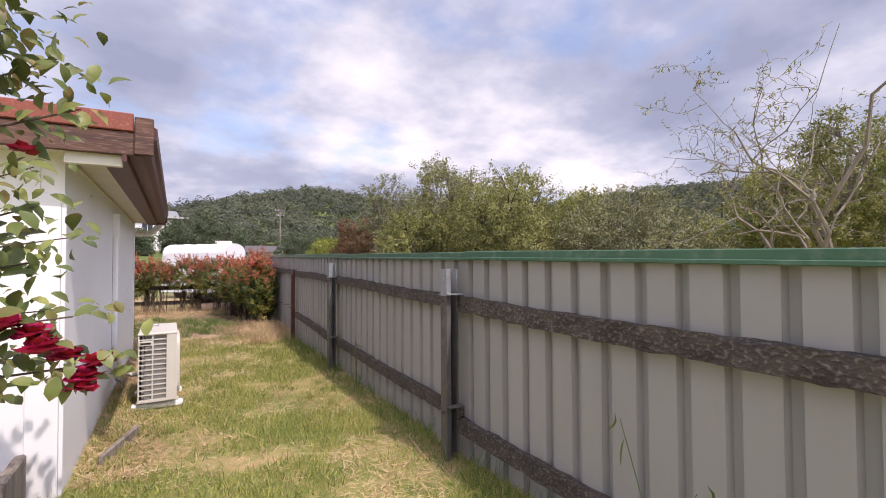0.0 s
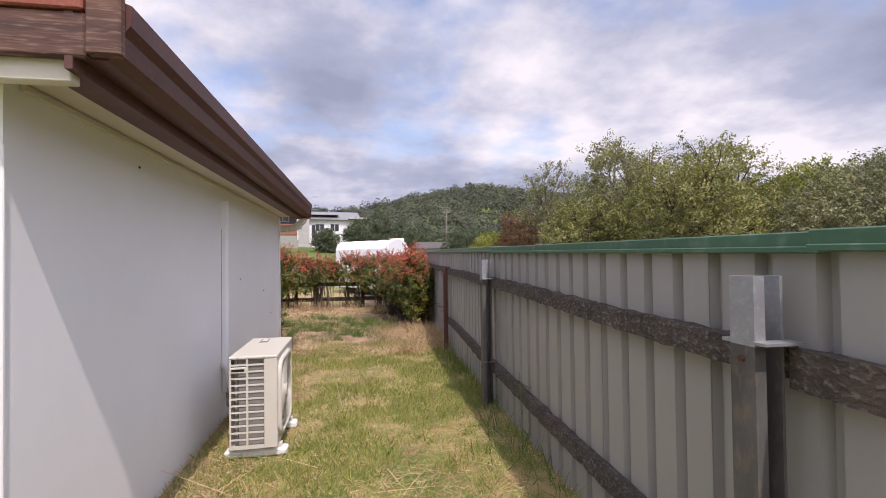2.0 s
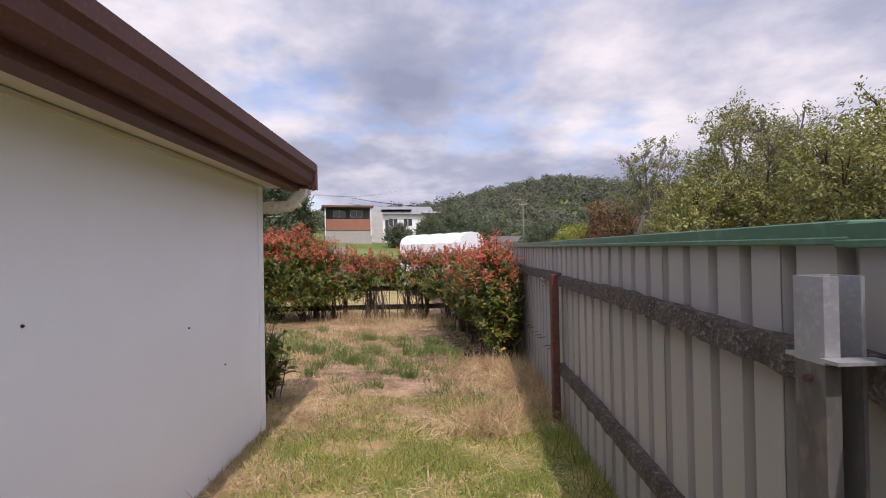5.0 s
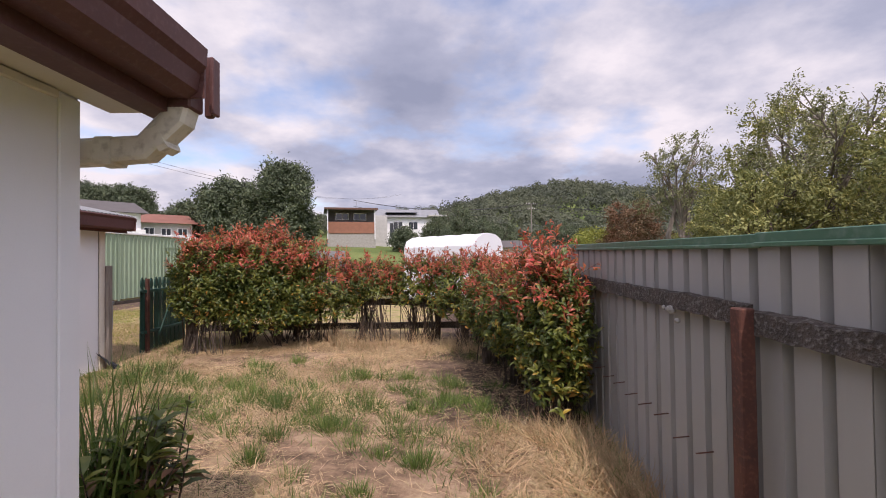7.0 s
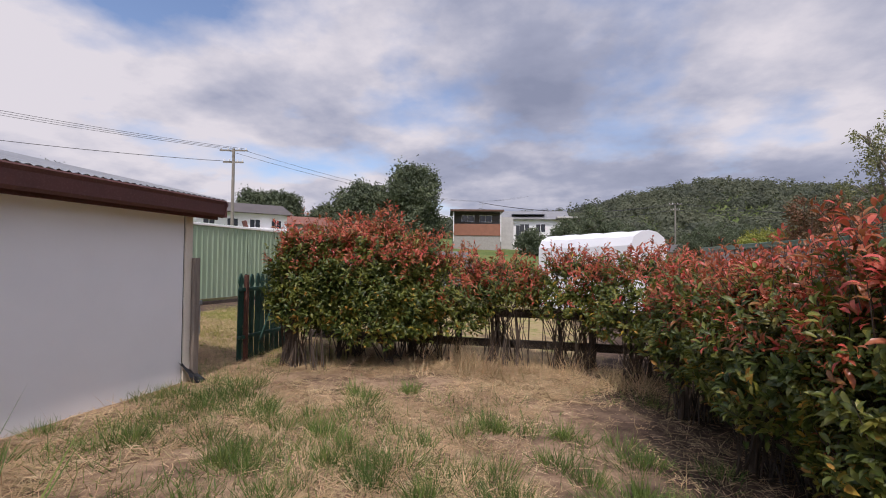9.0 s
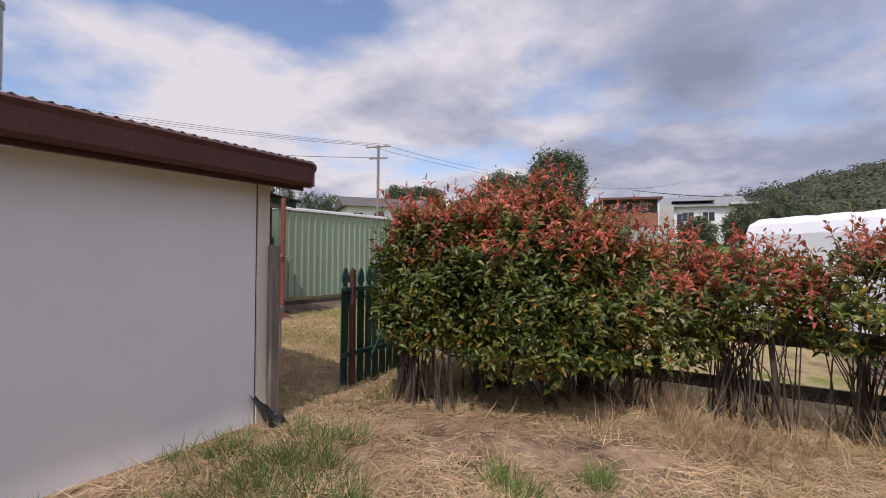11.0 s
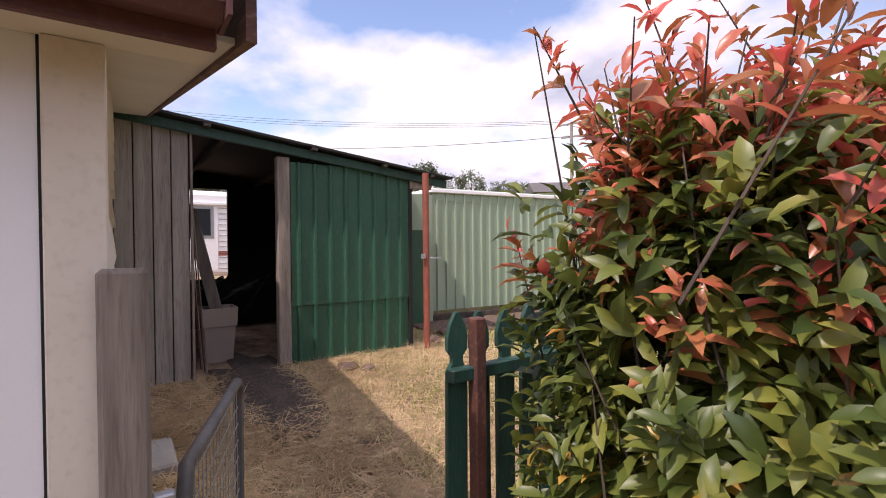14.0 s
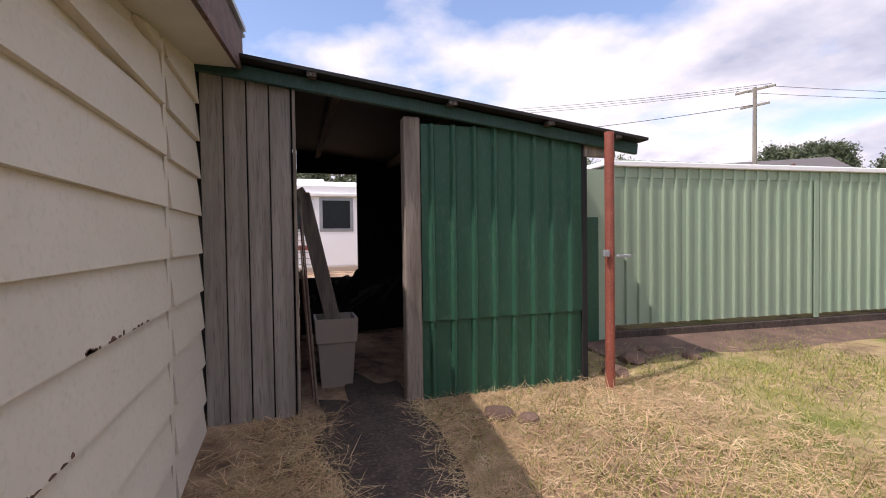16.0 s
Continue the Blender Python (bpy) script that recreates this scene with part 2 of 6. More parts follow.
M["rosered"] = material("rose_petal", (0.55, 0.03, 0.085), 0.6, second=(0.36, 0.016, 0.05), scale=9, fine=40, amount=0.4, bump=0, island=0.35, trans=0.2)
M["grass"] = material("grass_blade", (0.345, 0.355, 0.095), 0.55, second=(0.25, 0.285, 0.07), third=(0.46, 0.43, 0.15), scale=0.9, fine=5, amount=0.5, bump=0, island=0.4, trans=0.25)
M["tuft"] = material("tussock_blade", (0.17, 0.25, 0.06), 0.55, second=(0.085, 0.14, 0.03), third=(0.25, 0.26, 0.08), scale=0.9, fine=5, amount=0.5, bump=0, island=0.35, trans=0.25)
M["straw"] = material("dry_straw", (0.58, 0.43, 0.235), 0.75, second=(0.36, 0.25, 0.13), third=(0.74, 0.60, 0.37), scale=1.2, fine=8, amount=0.6, bump=0, island=0.35, trans=0.12)
M["canvas"] = material("white_canvas", (0.82, 0.82, 0.82), 0.6, second=(0.74, 0.75, 0.77), scale=1.2, fine=20, amount=0.2, bump=0.1)
M["glass"] = material("dark_window", (0.03, 0.035, 0.04), 0.08, scale=2, fine=20, amount=0.1, bump=0, spec=0.6)
M["brick"] = material("red_brick", (0.30, 0.135, 0.085), 0.85, second=(0.24, 0.11, 0.07), scale=2, fine=14, amount=0.4, bump=0.3, objrand=0.15)
M["render"] = material("pale_cladding", (0.62, 0.60, 0.56), 0.7, scale=2, fine=20, amount=0.15, bump=0.1)
M["tile"] = material("dark_roof", (0.13, 0.115, 0.11), 0.7, scale=1, fine=10, amount=0.3, bump=0.3)
M["redroof"] = material("red_roof", (0.28, 0.12, 0.085), 0.7, scale=1, fine=10, amount=0.3, bump=0.3)
M["solar"] = material("solar_glass", (0.05, 0.06, 0.09), 0.25, scale=1, fine=10, amount=0.1, bump=0)
M["polewood"] = material("grey_pole_timber", (0.30, 0.27, 0.235), 0.9, scale=3, fine=30, amount=0.4, bump=0.3)
M["wire"] = material("cable_black", (0.05, 0.05, 0.055), 0.6, scale=3, fine=30, amount=0.1, bump=0)
M["potclay"] = material("taupe_plastic_planter", (0.36, 0.305, 0.255), 0.55, second=(0.31, 0.26, 0.215), scale=4, fine=30, amount=0.2, bump=0.1)
M["blackplastic"] = material("black_plastic", (0.02, 0.02, 0.022), 0.35, scale=5, fine=30, amount=0.2, bump=0.2)
M["soil"] = material("dark_soil", (0.075, 0.055, 0.042), 0.95, second=(0.04, 0.03, 0.025), third=(0.16, 0.12, 0.09), scale=5, fine=40, amount=0.6, bump=0.9, depth=0.02)
M["gravel"] = material("dry_earth", (0.17, 0.11, 0.08), 0.95, second=(0.09, 0.06, 0.045), scale=3, fine=40, amount=0.5, bump=0.8, depth=0.015)


def ground_material():
    """Lawn, dry cut grass and bare earth, patchy; far off pasture and woodland floor."""
    m = bpy.data.materials.new("ground")
    m.use_nodes = True
    n, l = m.node_tree.nodes, m.node_tree.links
    b = n["Principled BSDF"]
    b.inputs["Roughness"].default_value = 0.95
    b.inputs["Specular IOR Level"].default_value = 0.15
    geo = n.new("ShaderNodeNewGeometry")

    def nz(scale, detail=5, rough=0.6):
        t = n.new("ShaderNodeTexNoise")
        t.inputs["Scale"].default_value, t.inputs["Detail"].default_value, t.inputs["Roughness"].default_value = scale, detail, rough
        l.new(geo.outputs["Position"], t.inputs["Vector"])
        return t.outputs[0]

    def ramp(src, stops):
        r = n.new("ShaderNodeValToRGB")
        while len(r.color_ramp.elements) < len(stops):
            r.color_ramp.elements.new(0.5)
        for e, (p, c) in zip(r.color_ramp.elements, stops):
            e.position, e.color = p, (*c, 1)
        l.new(src, r.inputs[0])
        return r.outputs[0]

    def mix(f, a, c):
        x = n.new("ShaderNodeMix")
        x.data_type = "RGBA"
        l.new(f, x.inputs[0])
        l.new(a, x.inputs[6])
        l.new(c, x.inputs[7])
        return x.outputs[2]

    def smooth(axis, lo, hi):
        s = n.new("ShaderNodeSeparateXYZ")
        l.new(geo.outputs["Position"], s.inputs[0])
        ad = n.new("ShaderNodeMath")
        ad.operation = "MULTIPLY_ADD"
        l.new(nz(0.9), ad.inputs[0])
        ad.inputs[1].default_value = 1.6
        l.new(s.outputs[axis], ad.inputs[2])
        r = n.new("ShaderNodeMapRange")
        r.interpolation_type = "SMOOTHSTEP"
        r.inputs[1].default_value, r.inputs[2].default_value = lo + 0.8, hi + 0.8
        l.new(ad.outputs[0], r.inputs[0])
        return r.outputs[0]

    lawn = ramp(nz(1.5, 9, 0.76), [(0.38, (0.15, 0.21, 0.045)), (0.50, (0.27, 0.28, 0.08)), (0.62, (0.54, 0.40, 0.19))])
    dry = ramp(nz(2.6, 8, 0.72), [(0.37, (0.12, 0.082, 0.056)), (0.48, (0.28, 0.185, 0.12)), (0.60, (0.44, 0.31, 0.20))])
    pasture = ramp(nz(0.12, 6, 0.6), [(0.35, (0.085, 0.125, 0.035)), (0.65, (0.17, 0.20, 0.065))])
    near = mix(smooth(1, 9.2, 11.0), lawn, dry)
    shedlawn = ramp(nz(1.3, 8, 0.7), [(0.38, (0.20, 0.145, 0.085)), (0.50, (0.40, 0.31, 0.16)), (0.62, (0.19, 0.21, 0.055))])
    near = mix(smooth(1, 17.2, 18.2), near, shedlawn)
    litter = ramp(nz(3.5, 8, 0.72), [(0.38, (0.05, 0.034, 0.026)), (0.52, (0.11, 0.075, 0.055)), (0.66, (0.22, 0.155, 0.11))])
    strip = n.new("ShaderNodeMath")
    strip.operation = "MULTIPLY"
    l.new(smooth(0, 0.55, 1.15), strip.inputs[0])
    l.new(smooth(1, 12.2, 13.2), strip.inputs[1])
    near = mix(strip.outputs[0], near, litter)
    l.new(mix(smooth(1, 24, 30), near, pasture), b.inputs["Base Color"])
    bp = n.new("ShaderNodeBump")
    bp.inputs["Strength"].default_value, bp.inputs["Distance"].default_value = 0.8, 0.03
    l.new(nz(45, 5, 0.7), bp.inputs["Height"])
    l.new(bp.outputs[0], b.inputs["Normal"])
    return m


M["ground"] = ground_material()

# ---------------------------------------------------------------- helpers of this scene
RNG = np.random.default_rng(7)


def world_of(parent):
    return parent.matrix_basis.copy() if parent.type == "EMPTY" else Matrix.Identity(4)


def adopt(ob, parent):
    ob.parent = parent
    ob.matrix_parent_inverse = world_of(parent).inverted()
    return ob


def thing(name, at, label, category, group="", kind=""):
    e = new(name)
    e.empty_display_size = 0.2
    e.matrix_basis = Matrix.Translation(at)
    return tagged(e, label, category, group, kind)


def part(name, bm, mat, parent=None, label="", smooth=False):
    me = bpy.data.meshes.new(name)
    bm.to_mesh(me)
    bm.free()
    return link(name, me, mat, parent, label, smooth)


def link(name, me, mat, parent=None, label="", smooth=False):
    if mat is not None and not me.materials:
        me.materials.append(M[mat])
    if smooth:
        me.polygons.foreach_set("use_smooth", [True] * len(me.polygons))
    ob = new(name, me)
    if parent is not None:
        adopt(ob, parent)
    return tagged(ob, label) if label else ob


def raw(name, verts, faces, mat, parent=None, label="", smooth=False):
    me = bpy.data.meshes.new(name)
    me.from_pydata(verts, [], faces)
    me.update()
    return link(name, me, mat, parent, label, smooth)


def box(bm, lo, hi, bevel=0.0, m=None):
    sx, sy, sz = (hi[i] - lo[i] for i in range(3))
    mat = Matrix.Translation([(lo[i] + hi[i]) / 2 for i in range(3)]) @ Matrix.Diagonal((sx, sy, sz, 1))
    if m is not None:
        mat = m @ mat
    r = bmesh.ops.create_cube(bm, size=1, matrix=mat)
    if bevel:
        edges = {e for v in r["verts"] for e in v.link_edges}
        bmesh.ops.bevel(bm, geom=list(edges), offset=bevel, segments=1, affect="EDGES")
    return bm


def block(lo, hi, bevel=0.0, m=None):
    return box(bmesh.new(), lo, hi, bevel, m)


def beam(p, q, w, h, bevel=0.0, bm=None):
    """A square-section bar from p to q, w wide and h high."""
    bm = bm or bmesh.new()
    p, q = Vector(p), Vector(q)
    d = q - p
    turn = d.to_track_quat("Y", "Z").to_matrix().to_4x4()
    return box(bm, (-w / 2, -d.length / 2, -h / 2), (w / 2, d.length / 2, h / 2), bevel, Matrix.Translation((p + q) / 2) @ turn)


def tube(bm, pts, radii, sides=6, caps=True):
    pts = [Vector(p) for p in pts]
    rings = []
    for i, p in enumerate(pts):
        d = (pts[min(i + 1, len(pts) - 1)] - pts[max(i - 1, 0)]).normalized()
        u = d.cross(Vector((0.31, 0.17, 0.93)))
        if u.length < 0.05:
            u = d.cross(Vector((1, 0, 0)))
        u.normalize()
        v = d.cross(u)
        r = radii[i] if hasattr(radii, "__len__") else radii
        rings.append([bm.verts.new(p + (u * math.cos(a) + v * math.sin(a)) * r) for a in [2 * math.pi * k / sides for k in range(sides)]])
    for a, b in zip(rings, rings[1:]):
        for k in range(sides):
            bm.faces.new((a[k], a[(k + 1) % sides], b[(k + 1) % sides], b[k]))
    if caps:
        bm.faces.new(rings[0][::-1])
        bm.faces.new(rings[-1])
    return bm


def pipe(pts, r, sides=8):
    return tube(bmesh.new(), pts, r, sides)


def prism(bm, outline, axis, a, b):
    """Extrudes a closed outline of (u, v) along an axis from a to b."""
    def at(u, v, w):
        return {"x": (w, u, v), "y": (u, w, v), "z": (u, v, w)}[axis]
    f = [bm.verts.new(at(u, v, a)) for u, v in outline]
    g = [bm.verts.new(at(u, v, b)) for u, v in outline]
    bm.faces.new(f)
    bm.faces.new(g[::-1])
    k = len(outline)
    for i in range(k):
        bm.faces.new((f[i], g[i], g[(i + 1) % k], f[(i + 1) % k]))
    bmesh.ops.recalc_face_normals(bm, faces=bm.faces)
    return bm


def smoothstep(lo, hi, v):
    t = np.clip((v - lo) / (hi - lo), 0, 1)
    return t * t * (3 - 2 * t)


def ground_z(x, y):
    x, y = np.asarray(x, float), np.asarray(y, float)
    near = smoothstep(5, 11.5, y) * (-0.06 - 0.033 * np.clip(x, -9, 3))
    d = np.hypot(x, y - 8)
    az = np.degrees(np.arctan2(x, y - 8))
    slope = np.interp(az, [-120, -60, -38, -13, 0, 12, 25, 60], [0.0, 0.03, 0.07, 0.075, 0.062, 0.03, 0.012, 0.0])
    rise = slope * np.clip(d - 24, 0, 86) * smoothstep(20, 40, d)
    crest = np.interp(az, [-180, -120, -60, -30, -12, -1, 8, 15.6, 22, 28, 40, 57, 75, 120, 180], [8, 10, 20, 20, 22, 26, 38, 45, 40, 34, 30, 42, 40, 15, 8])
    hill = (crest - rise * 0.8) * smoothstep(130, 330, d)
    return near + rise + np.maximum(hill, 0)


def gz(x, y):
    return float(ground_z(x, y))


def leaves(name, base, aim, up, length, width, mat, parent, label="", detail=2, curl=0.25):
    """Many separate leaves in one mesh: base points, directions, upper sides, lengths and widths as arrays."""
    aim = aim / np.linalg.norm(aim, axis=1, keepdims=True)
    side = np.cross(aim, up)
    side /= np.linalg.norm(side, axis=1, keepdims=True) + 1e-9
    up = np.cross(side, aim)
    L, W = length[:, None], width[:, None]
    if detail == 2:
        shape = [(0, 0, 0), (0.14, 0.25, 0.05), (0.40, 0.47, 0.08), (0.72, 0.42, 0.01), (1, 0, -curl), (0.72, -0.42, 0.01), (0.40, -0.47, 0.08), (0.14, -0.25, 0.05), (0.40, 0, 0.0), (0.72, 0, -0.07)]
        faces = [(0, 8, 2, 1), (0, 7, 6, 8), (8, 9, 3, 2), (6, 5, 9, 8), (9, 4, 3), (5, 4, 9)]
    elif detail == 1:
        shape = [(0, 0, 0), (0.5, 0.5, 0.08), (1, 0, -curl), (0.5, -0.5, 0.08)]
        faces = [(0, 3, 2), (0, 2, 1)]
    else:
        shape = [(0, 0.5, 0), (0, -0.5, 0), (0.55, -0.3, -curl * 0.3), (0.55, 0.3, -curl * 0.3), (1, 0, -curl)]
        faces = [(0, 1, 2, 3), (3, 2, 4)]
    k = len(shape)
    v = np.stack([base + aim * L * s + side * W * w + up * L * h for s, w, h in shape], axis=1).reshape(-1, 3)
    n = len(base)
    idx = [np.asarray(f) for f in faces]
    loops = np.concatenate([np.concatenate([i * 0 + f for f in idx]) for i in [0]])
    starts1 = np.cumsum([0] + [len(f) for f in idx])[:-1]
    per = len(loops)
    all_loops = (np.arange(n)[:, None] * k + loops[None, :]).ravel()
    all_starts = (np.arange(n)[:, None] * per + starts1[None, :]).ravel()
    me = bpy.data.meshes.new(name)
    me.vertices.add(n * k)
    me.vertices.foreach_set("co", v.astype(np.float32).ravel())
    me.loops.add(len(all_loops))
    me.loops.foreach_set("vertex_index", all_loops.astype(np.int32))
    me.polygons.add(len(all_starts))
    me.polygons.foreach_set("loop_start", all_starts.astype(np.int32))
    me.update(calc_edges=True)
    me.validate()
    return link(name, me, mat, parent, label, smooth=detail == 2)


def unit(n, zlo=-1.0):
    v = RNG.normal(size=(n, 3))
    v /= np.linalg.norm(v, axis=1, keepdims=True)
    v[:, 2] = np.where(v[:, 2] < zlo, -v[:, 2], v[:, 2])
    return v

# ---------------------------------------------------------------- ground: one sheet to the horizon
_u = np.linspace(-1, 1, 231)
_gx = np.sign(_u) * (np.sinh(np.abs(_u) * 6.2) / math.sinh(6.2)) * 2600 - 2.0
_gy = np.sign(_u) * (np.sinh(np.abs(_u) * 6.2) / math.sinh(6.2)) * 2600 + 11.0
_X, _Y = np.meshgrid(_gx, _gy)
_Z = ground_z(_X, _Y) + 0.012 * np.sin(_X * 3.1 + _Y * 1.7) * np.sin(_Y * 2.3) * (np.hypot(_X, _Y) < 40)
_n = len(_u)
_vv = np.stack([_X, _Y, _Z], -1).reshape(-1, 3)
_i = (np.arange(_n - 1)[:, None] * _n + np.arange(_n - 1)[None, :]).ravel()
_ff = np.stack([_i, _i + 1, _i + _n + 1, _i + _n], -1)
ground = raw("ground", _vv.tolist(), _ff.tolist(), "ground", smooth=True)
tagged(ground, "patchy lawn, dry cut grass and bare earth rising to pasture", "ground", kind="structure")

# ---------------------------------------------------------------- steel fence beside the house
FENCE = [(1.97, -7.6), (1.98, -0.55), (1.97, 3.05), (2.10, 6.62), (2.31, 9.95), (2.50, 13.3), (2.68, 16.7), (2.80, 18.9)]
TOPS = [1.44, 1.49, 1.545, 1.585, 1.625, 1.67, 1.72, 1.75]


def fence_at(y):
    return float(np.interp(y, [p[1] for p in FENCE], [p[0] for p in FENCE]))


def fence_top(y):
    return float(np.interp(y, [p[1] for p in FENCE], TOPS))


fence = thing("steel_fence", (fence_at(4), 4, gz(2, 4)), "beige ribbed steel sheet fence with green cap and old timber rails", "fence")


def sheet_mesh(name, profile, z0, z1, mat, thick=0.003):
    """A ribbed sheet: profile points (u, depth) along local y, standing from z0 to z1."""
    bm = bmesh.new()
    rows = []
    for off in (0, thick):
        rows.append([[bm.verts.new((d + off, u, z)) for u, d in profile] for z in (z0, z1)])
    for lo, hi in rows:
        for i in range(len(lo) - 1):
            bm.faces.new((lo[i], lo[i + 1], hi[i + 1], hi[i]))
    for e in (0, 1):
        for i in range(len(profile) - 1):
            bm.faces.new((rows[0][e][i], rows[0][e][i + 1], rows[1][e][i + 1], rows[1][e][i]))
    bmesh.ops.recalc_face_normals(bm, faces=bm.faces)
    me = bpy.data.meshes.new(name)
    bm.to_mesh(me)
    bm.free()
    me.materials.append(M[mat])
    return me


PITCH = 0.2115
_prof = []
for k in range(4):
    _prof += [(k * PITCH, 0.0), (k * PITCH + 0.144, 0.0), (k * PITCH + 0.153, 0.042), (k * PITCH + 0.2025, 0.042)]
_prof += [(4 * PITCH, 0.004), (4 * PITCH + 0.035, 0.004)]
fence_sheet = sheet_mesh("sheet", _prof, 0.0, 1.0, "fence")
y = -7.595
while y < 18.6:
    x0, x1 = fence_at(y), fence_at(y + 4 * PITCH)
    zb = gz(x0, y) - 0.05
    zt = fence_top(y + 0.45) - 0.01
    ob = new("sheet", fence_sheet)
    adopt(ob, fence)
    ob.matrix_basis = Matrix.Translation((x0, y, zb)) @ pose(0, 0, 0, 0, 0, -math.degrees(math.atan2(x1 - x0, 4 * PITCH))) @ Matrix.Diagonal((1, 1, zt - zb, 1))
    y += 4 * PITCH
for i in range(len(FENCE) - 1):
    (xa, ya), (xb, yb) = FENCE[i], FENCE[i + 1]
    ya, yb = ya - 0.12, yb - 0.12
    bm = bmesh.new()
    # folded cap: top, rolled front lip
    drop = 0.006 * (i % 2)
    for (w, h, dx, dz) in ((0.125, 0.045, 0.032, 0.0), (0.012, 0.022, -0.034, -0.03)):
        beam((xa + dx, ya, TOPS[i] + dz + drop), (xb + dx, yb + 0.04, TOPS[i + 1] + dz + drop), w, h, 0.004, bm)
    part("cap", bm, "capgreen", fence, "green folded steel capping")
    # two timber rails
    for zo, h in ((-0.375, 0.112), (-1.29, 0.11)) if i < 2 else ((-0.352, 0.098), (-1.21, 0.10))[:2 if i < 4 else 1]:
        bm = bmesh.new()
        n = 70
        prev = None
        for k in range(n + 1):
            f = k / n
            yy = ya + 0.1 + (yb - ya - 0.02) * f
            xx = xa + (xb - xa) * f
            zz = TOPS[i] + (TOPS[i + 1] - TOPS[i]) * f + zo + 0.012 * math.sin(f * 5 + i * 2 + zo)
            j = [0.011 * noise.noise((yy * 9, i, c * 3.3 + zo)) + 0.005 * noise.noise((yy * 31, i, c * 2.1 + zo)) for c in range(4)]
            ring = [bm.verts.new(c) for c in ((xx - 0.062 + j[0], yy, zz - h / 2 + j[1]), (xx - 0.004, yy, zz - h / 2 + j[2]),
                                              (xx - 0.004, yy, zz + h / 2 + j[3]), (xx - 0.058 + j[1], yy, zz + h / 2 + j[0] * 2.0))]
            if prev:
                for c in range(4):
                    bm.faces.new((prev[c], prev[(c + 1) % 4], ring[(c + 1) % 4], ring[c]))
            else:
                bm.faces.new(ring)
            prev = ring
        bm.faces.new(prev[::-1])
        bmesh.ops.recalc_face_normals(bm, faces=bm.faces)
        part("rail", bm, "rail", fence, "weathered timber rail crusted with lichen")
POSTS = [(-0.55, 1), (3.07, 2), (6.47, 3), (9.87, 4), (13.3, 5), (16.7, 6)]
for y, i in POSTS:
    x = fence_at(y)
    zb, zt = gz(x, y) - 0.1, fence_top(y)
    if i == 4:      # rusty steel post cut off at the rail
        bm = block((x - 0.125, y - 0.035, zb), (x - 0.055, y + 0.035, zt - 0.30), 0.006)
        part("post", bm, "rust", fence, "rusty dark red steel post")
        continue
    # C-section galvanised post: bright above the rail, tarnished below
    x -= 0.015
    outline = [(x - 0.145, y - 0.045), (x - 0.145, y + 0.045), (x - 0.046, y + 0.045), (x - 0.046, y - 0.045), (x - 0.056, y - 0.045), (x - 0.056, y + 0.038),
               (x - 0.138, y + 0.038), (x - 0.138, y - 0.038), (x - 0.108, y - 0.038), (x - 0.108, y - 0.045)]
    post = part("post", prism(bmesh.new(), outline, "z", zb, zt - 0.31), "tarnish", fence, "tarnished steel channel post")
    part("post_top", prism(bmesh.new(), outline, "z", zt - 0.31, zt - 0.105), "galv", post, "bright galvanised upper end")
    part("bracket", block((x - 0.138, y + 0.0455, zt - 0.31), (x - 0.03, y + 0.085, zt - 0.30)), "galv", post)
    part("bracket", block((x - 0.158, y - 0.095, zt - 0.30), (x - 0.03, y - 0.046, zt - 0.292)), "galv", post)
    for zz in (zt - 0.35, zt - 1.19):
        part("bolt", tube(bmesh.new(), [(x - 0.146, y, zz), (x - 0.156, y, zz)], 0.010, 6), "rust", post)
    part("bracket", block((x - 0.150, y - 0.10, zt - 1.14), (x - 0.03, y - 0.046, zt - 1.13)), "tarnish", post)

for k in range(9):
    yy = 10.3 + 0.27 * k
    zz = 0.52 + 0.05 * noise.noise((k * 1.7, 0, 0))
    part("nail", tube(bmesh.new(), [(fence_at(yy), yy, zz), (fence_at(yy) - 0.09, yy + 0.01, zz - 0.012)], 0.004, 5), "rust", fence)
for k, (yy, s_) in enumerate(((10.62, 0.026), (10.53, 0.017), (10.72, 0.014))):
    bm = bmesh.new()
    bmesh.ops.create_icosphere(bm, subdivisions=2, radius=s_)
    for v in bm.verts:
        v.co *= 1 + 0.5 * noise.noise(v.co * 40 + Vector((k, 0, 0)))
        v.co += Vector((fence_at(yy) - 0.07, yy, fence_top(yy) - 0.40 - 0.05 * (k % 2)))
    part("lichen", bm, "concrete", fence, "pale dry lichen clump")

# ---------------------------------------------------------------- the house: front wing
house = thing("house", (-3, 8, 0), "single-storey white fibro house with brown gutters", "house")
W1 = -0.58            # face of the side wall
Y0, Y1 = 3.82, 9.68
wall_a = part("wall", block((-0.70, Y0, -0.12), (W1, Y1, 2.22)), "white", house, "white painted fibro side wall")
wall_b = part("wall", block((-7.0, Y0, -0.12), (-0.703, Y0 + 0.12, 2.22)), "white", house, "white painted end wall")
part("wall", block((-3.7, Y1 - 0.12, -0.2), (-0.703, Y1, 2.22)), "white", house)
part("wall", block((-7.0, Y0 + 0.123, -0.1), (-6.88, 10.0, 2.22)), "white", house)
def conduit(y0, y1, z0, z1, d):
    r = 0.02
    out = [(W1, y0), (W1 + d - r, y0), (W1 + d - r * 0.3, y0 + r * 0.3), (W1 + d, y0 + r), (W1 + d, y1 - r), (W1 + d - r * 0.3, y1 - r * 0.3), (W1 + d - r, y1), (W1, y1)]
    return prism(bmesh.new(), out, "z", z0, z1)


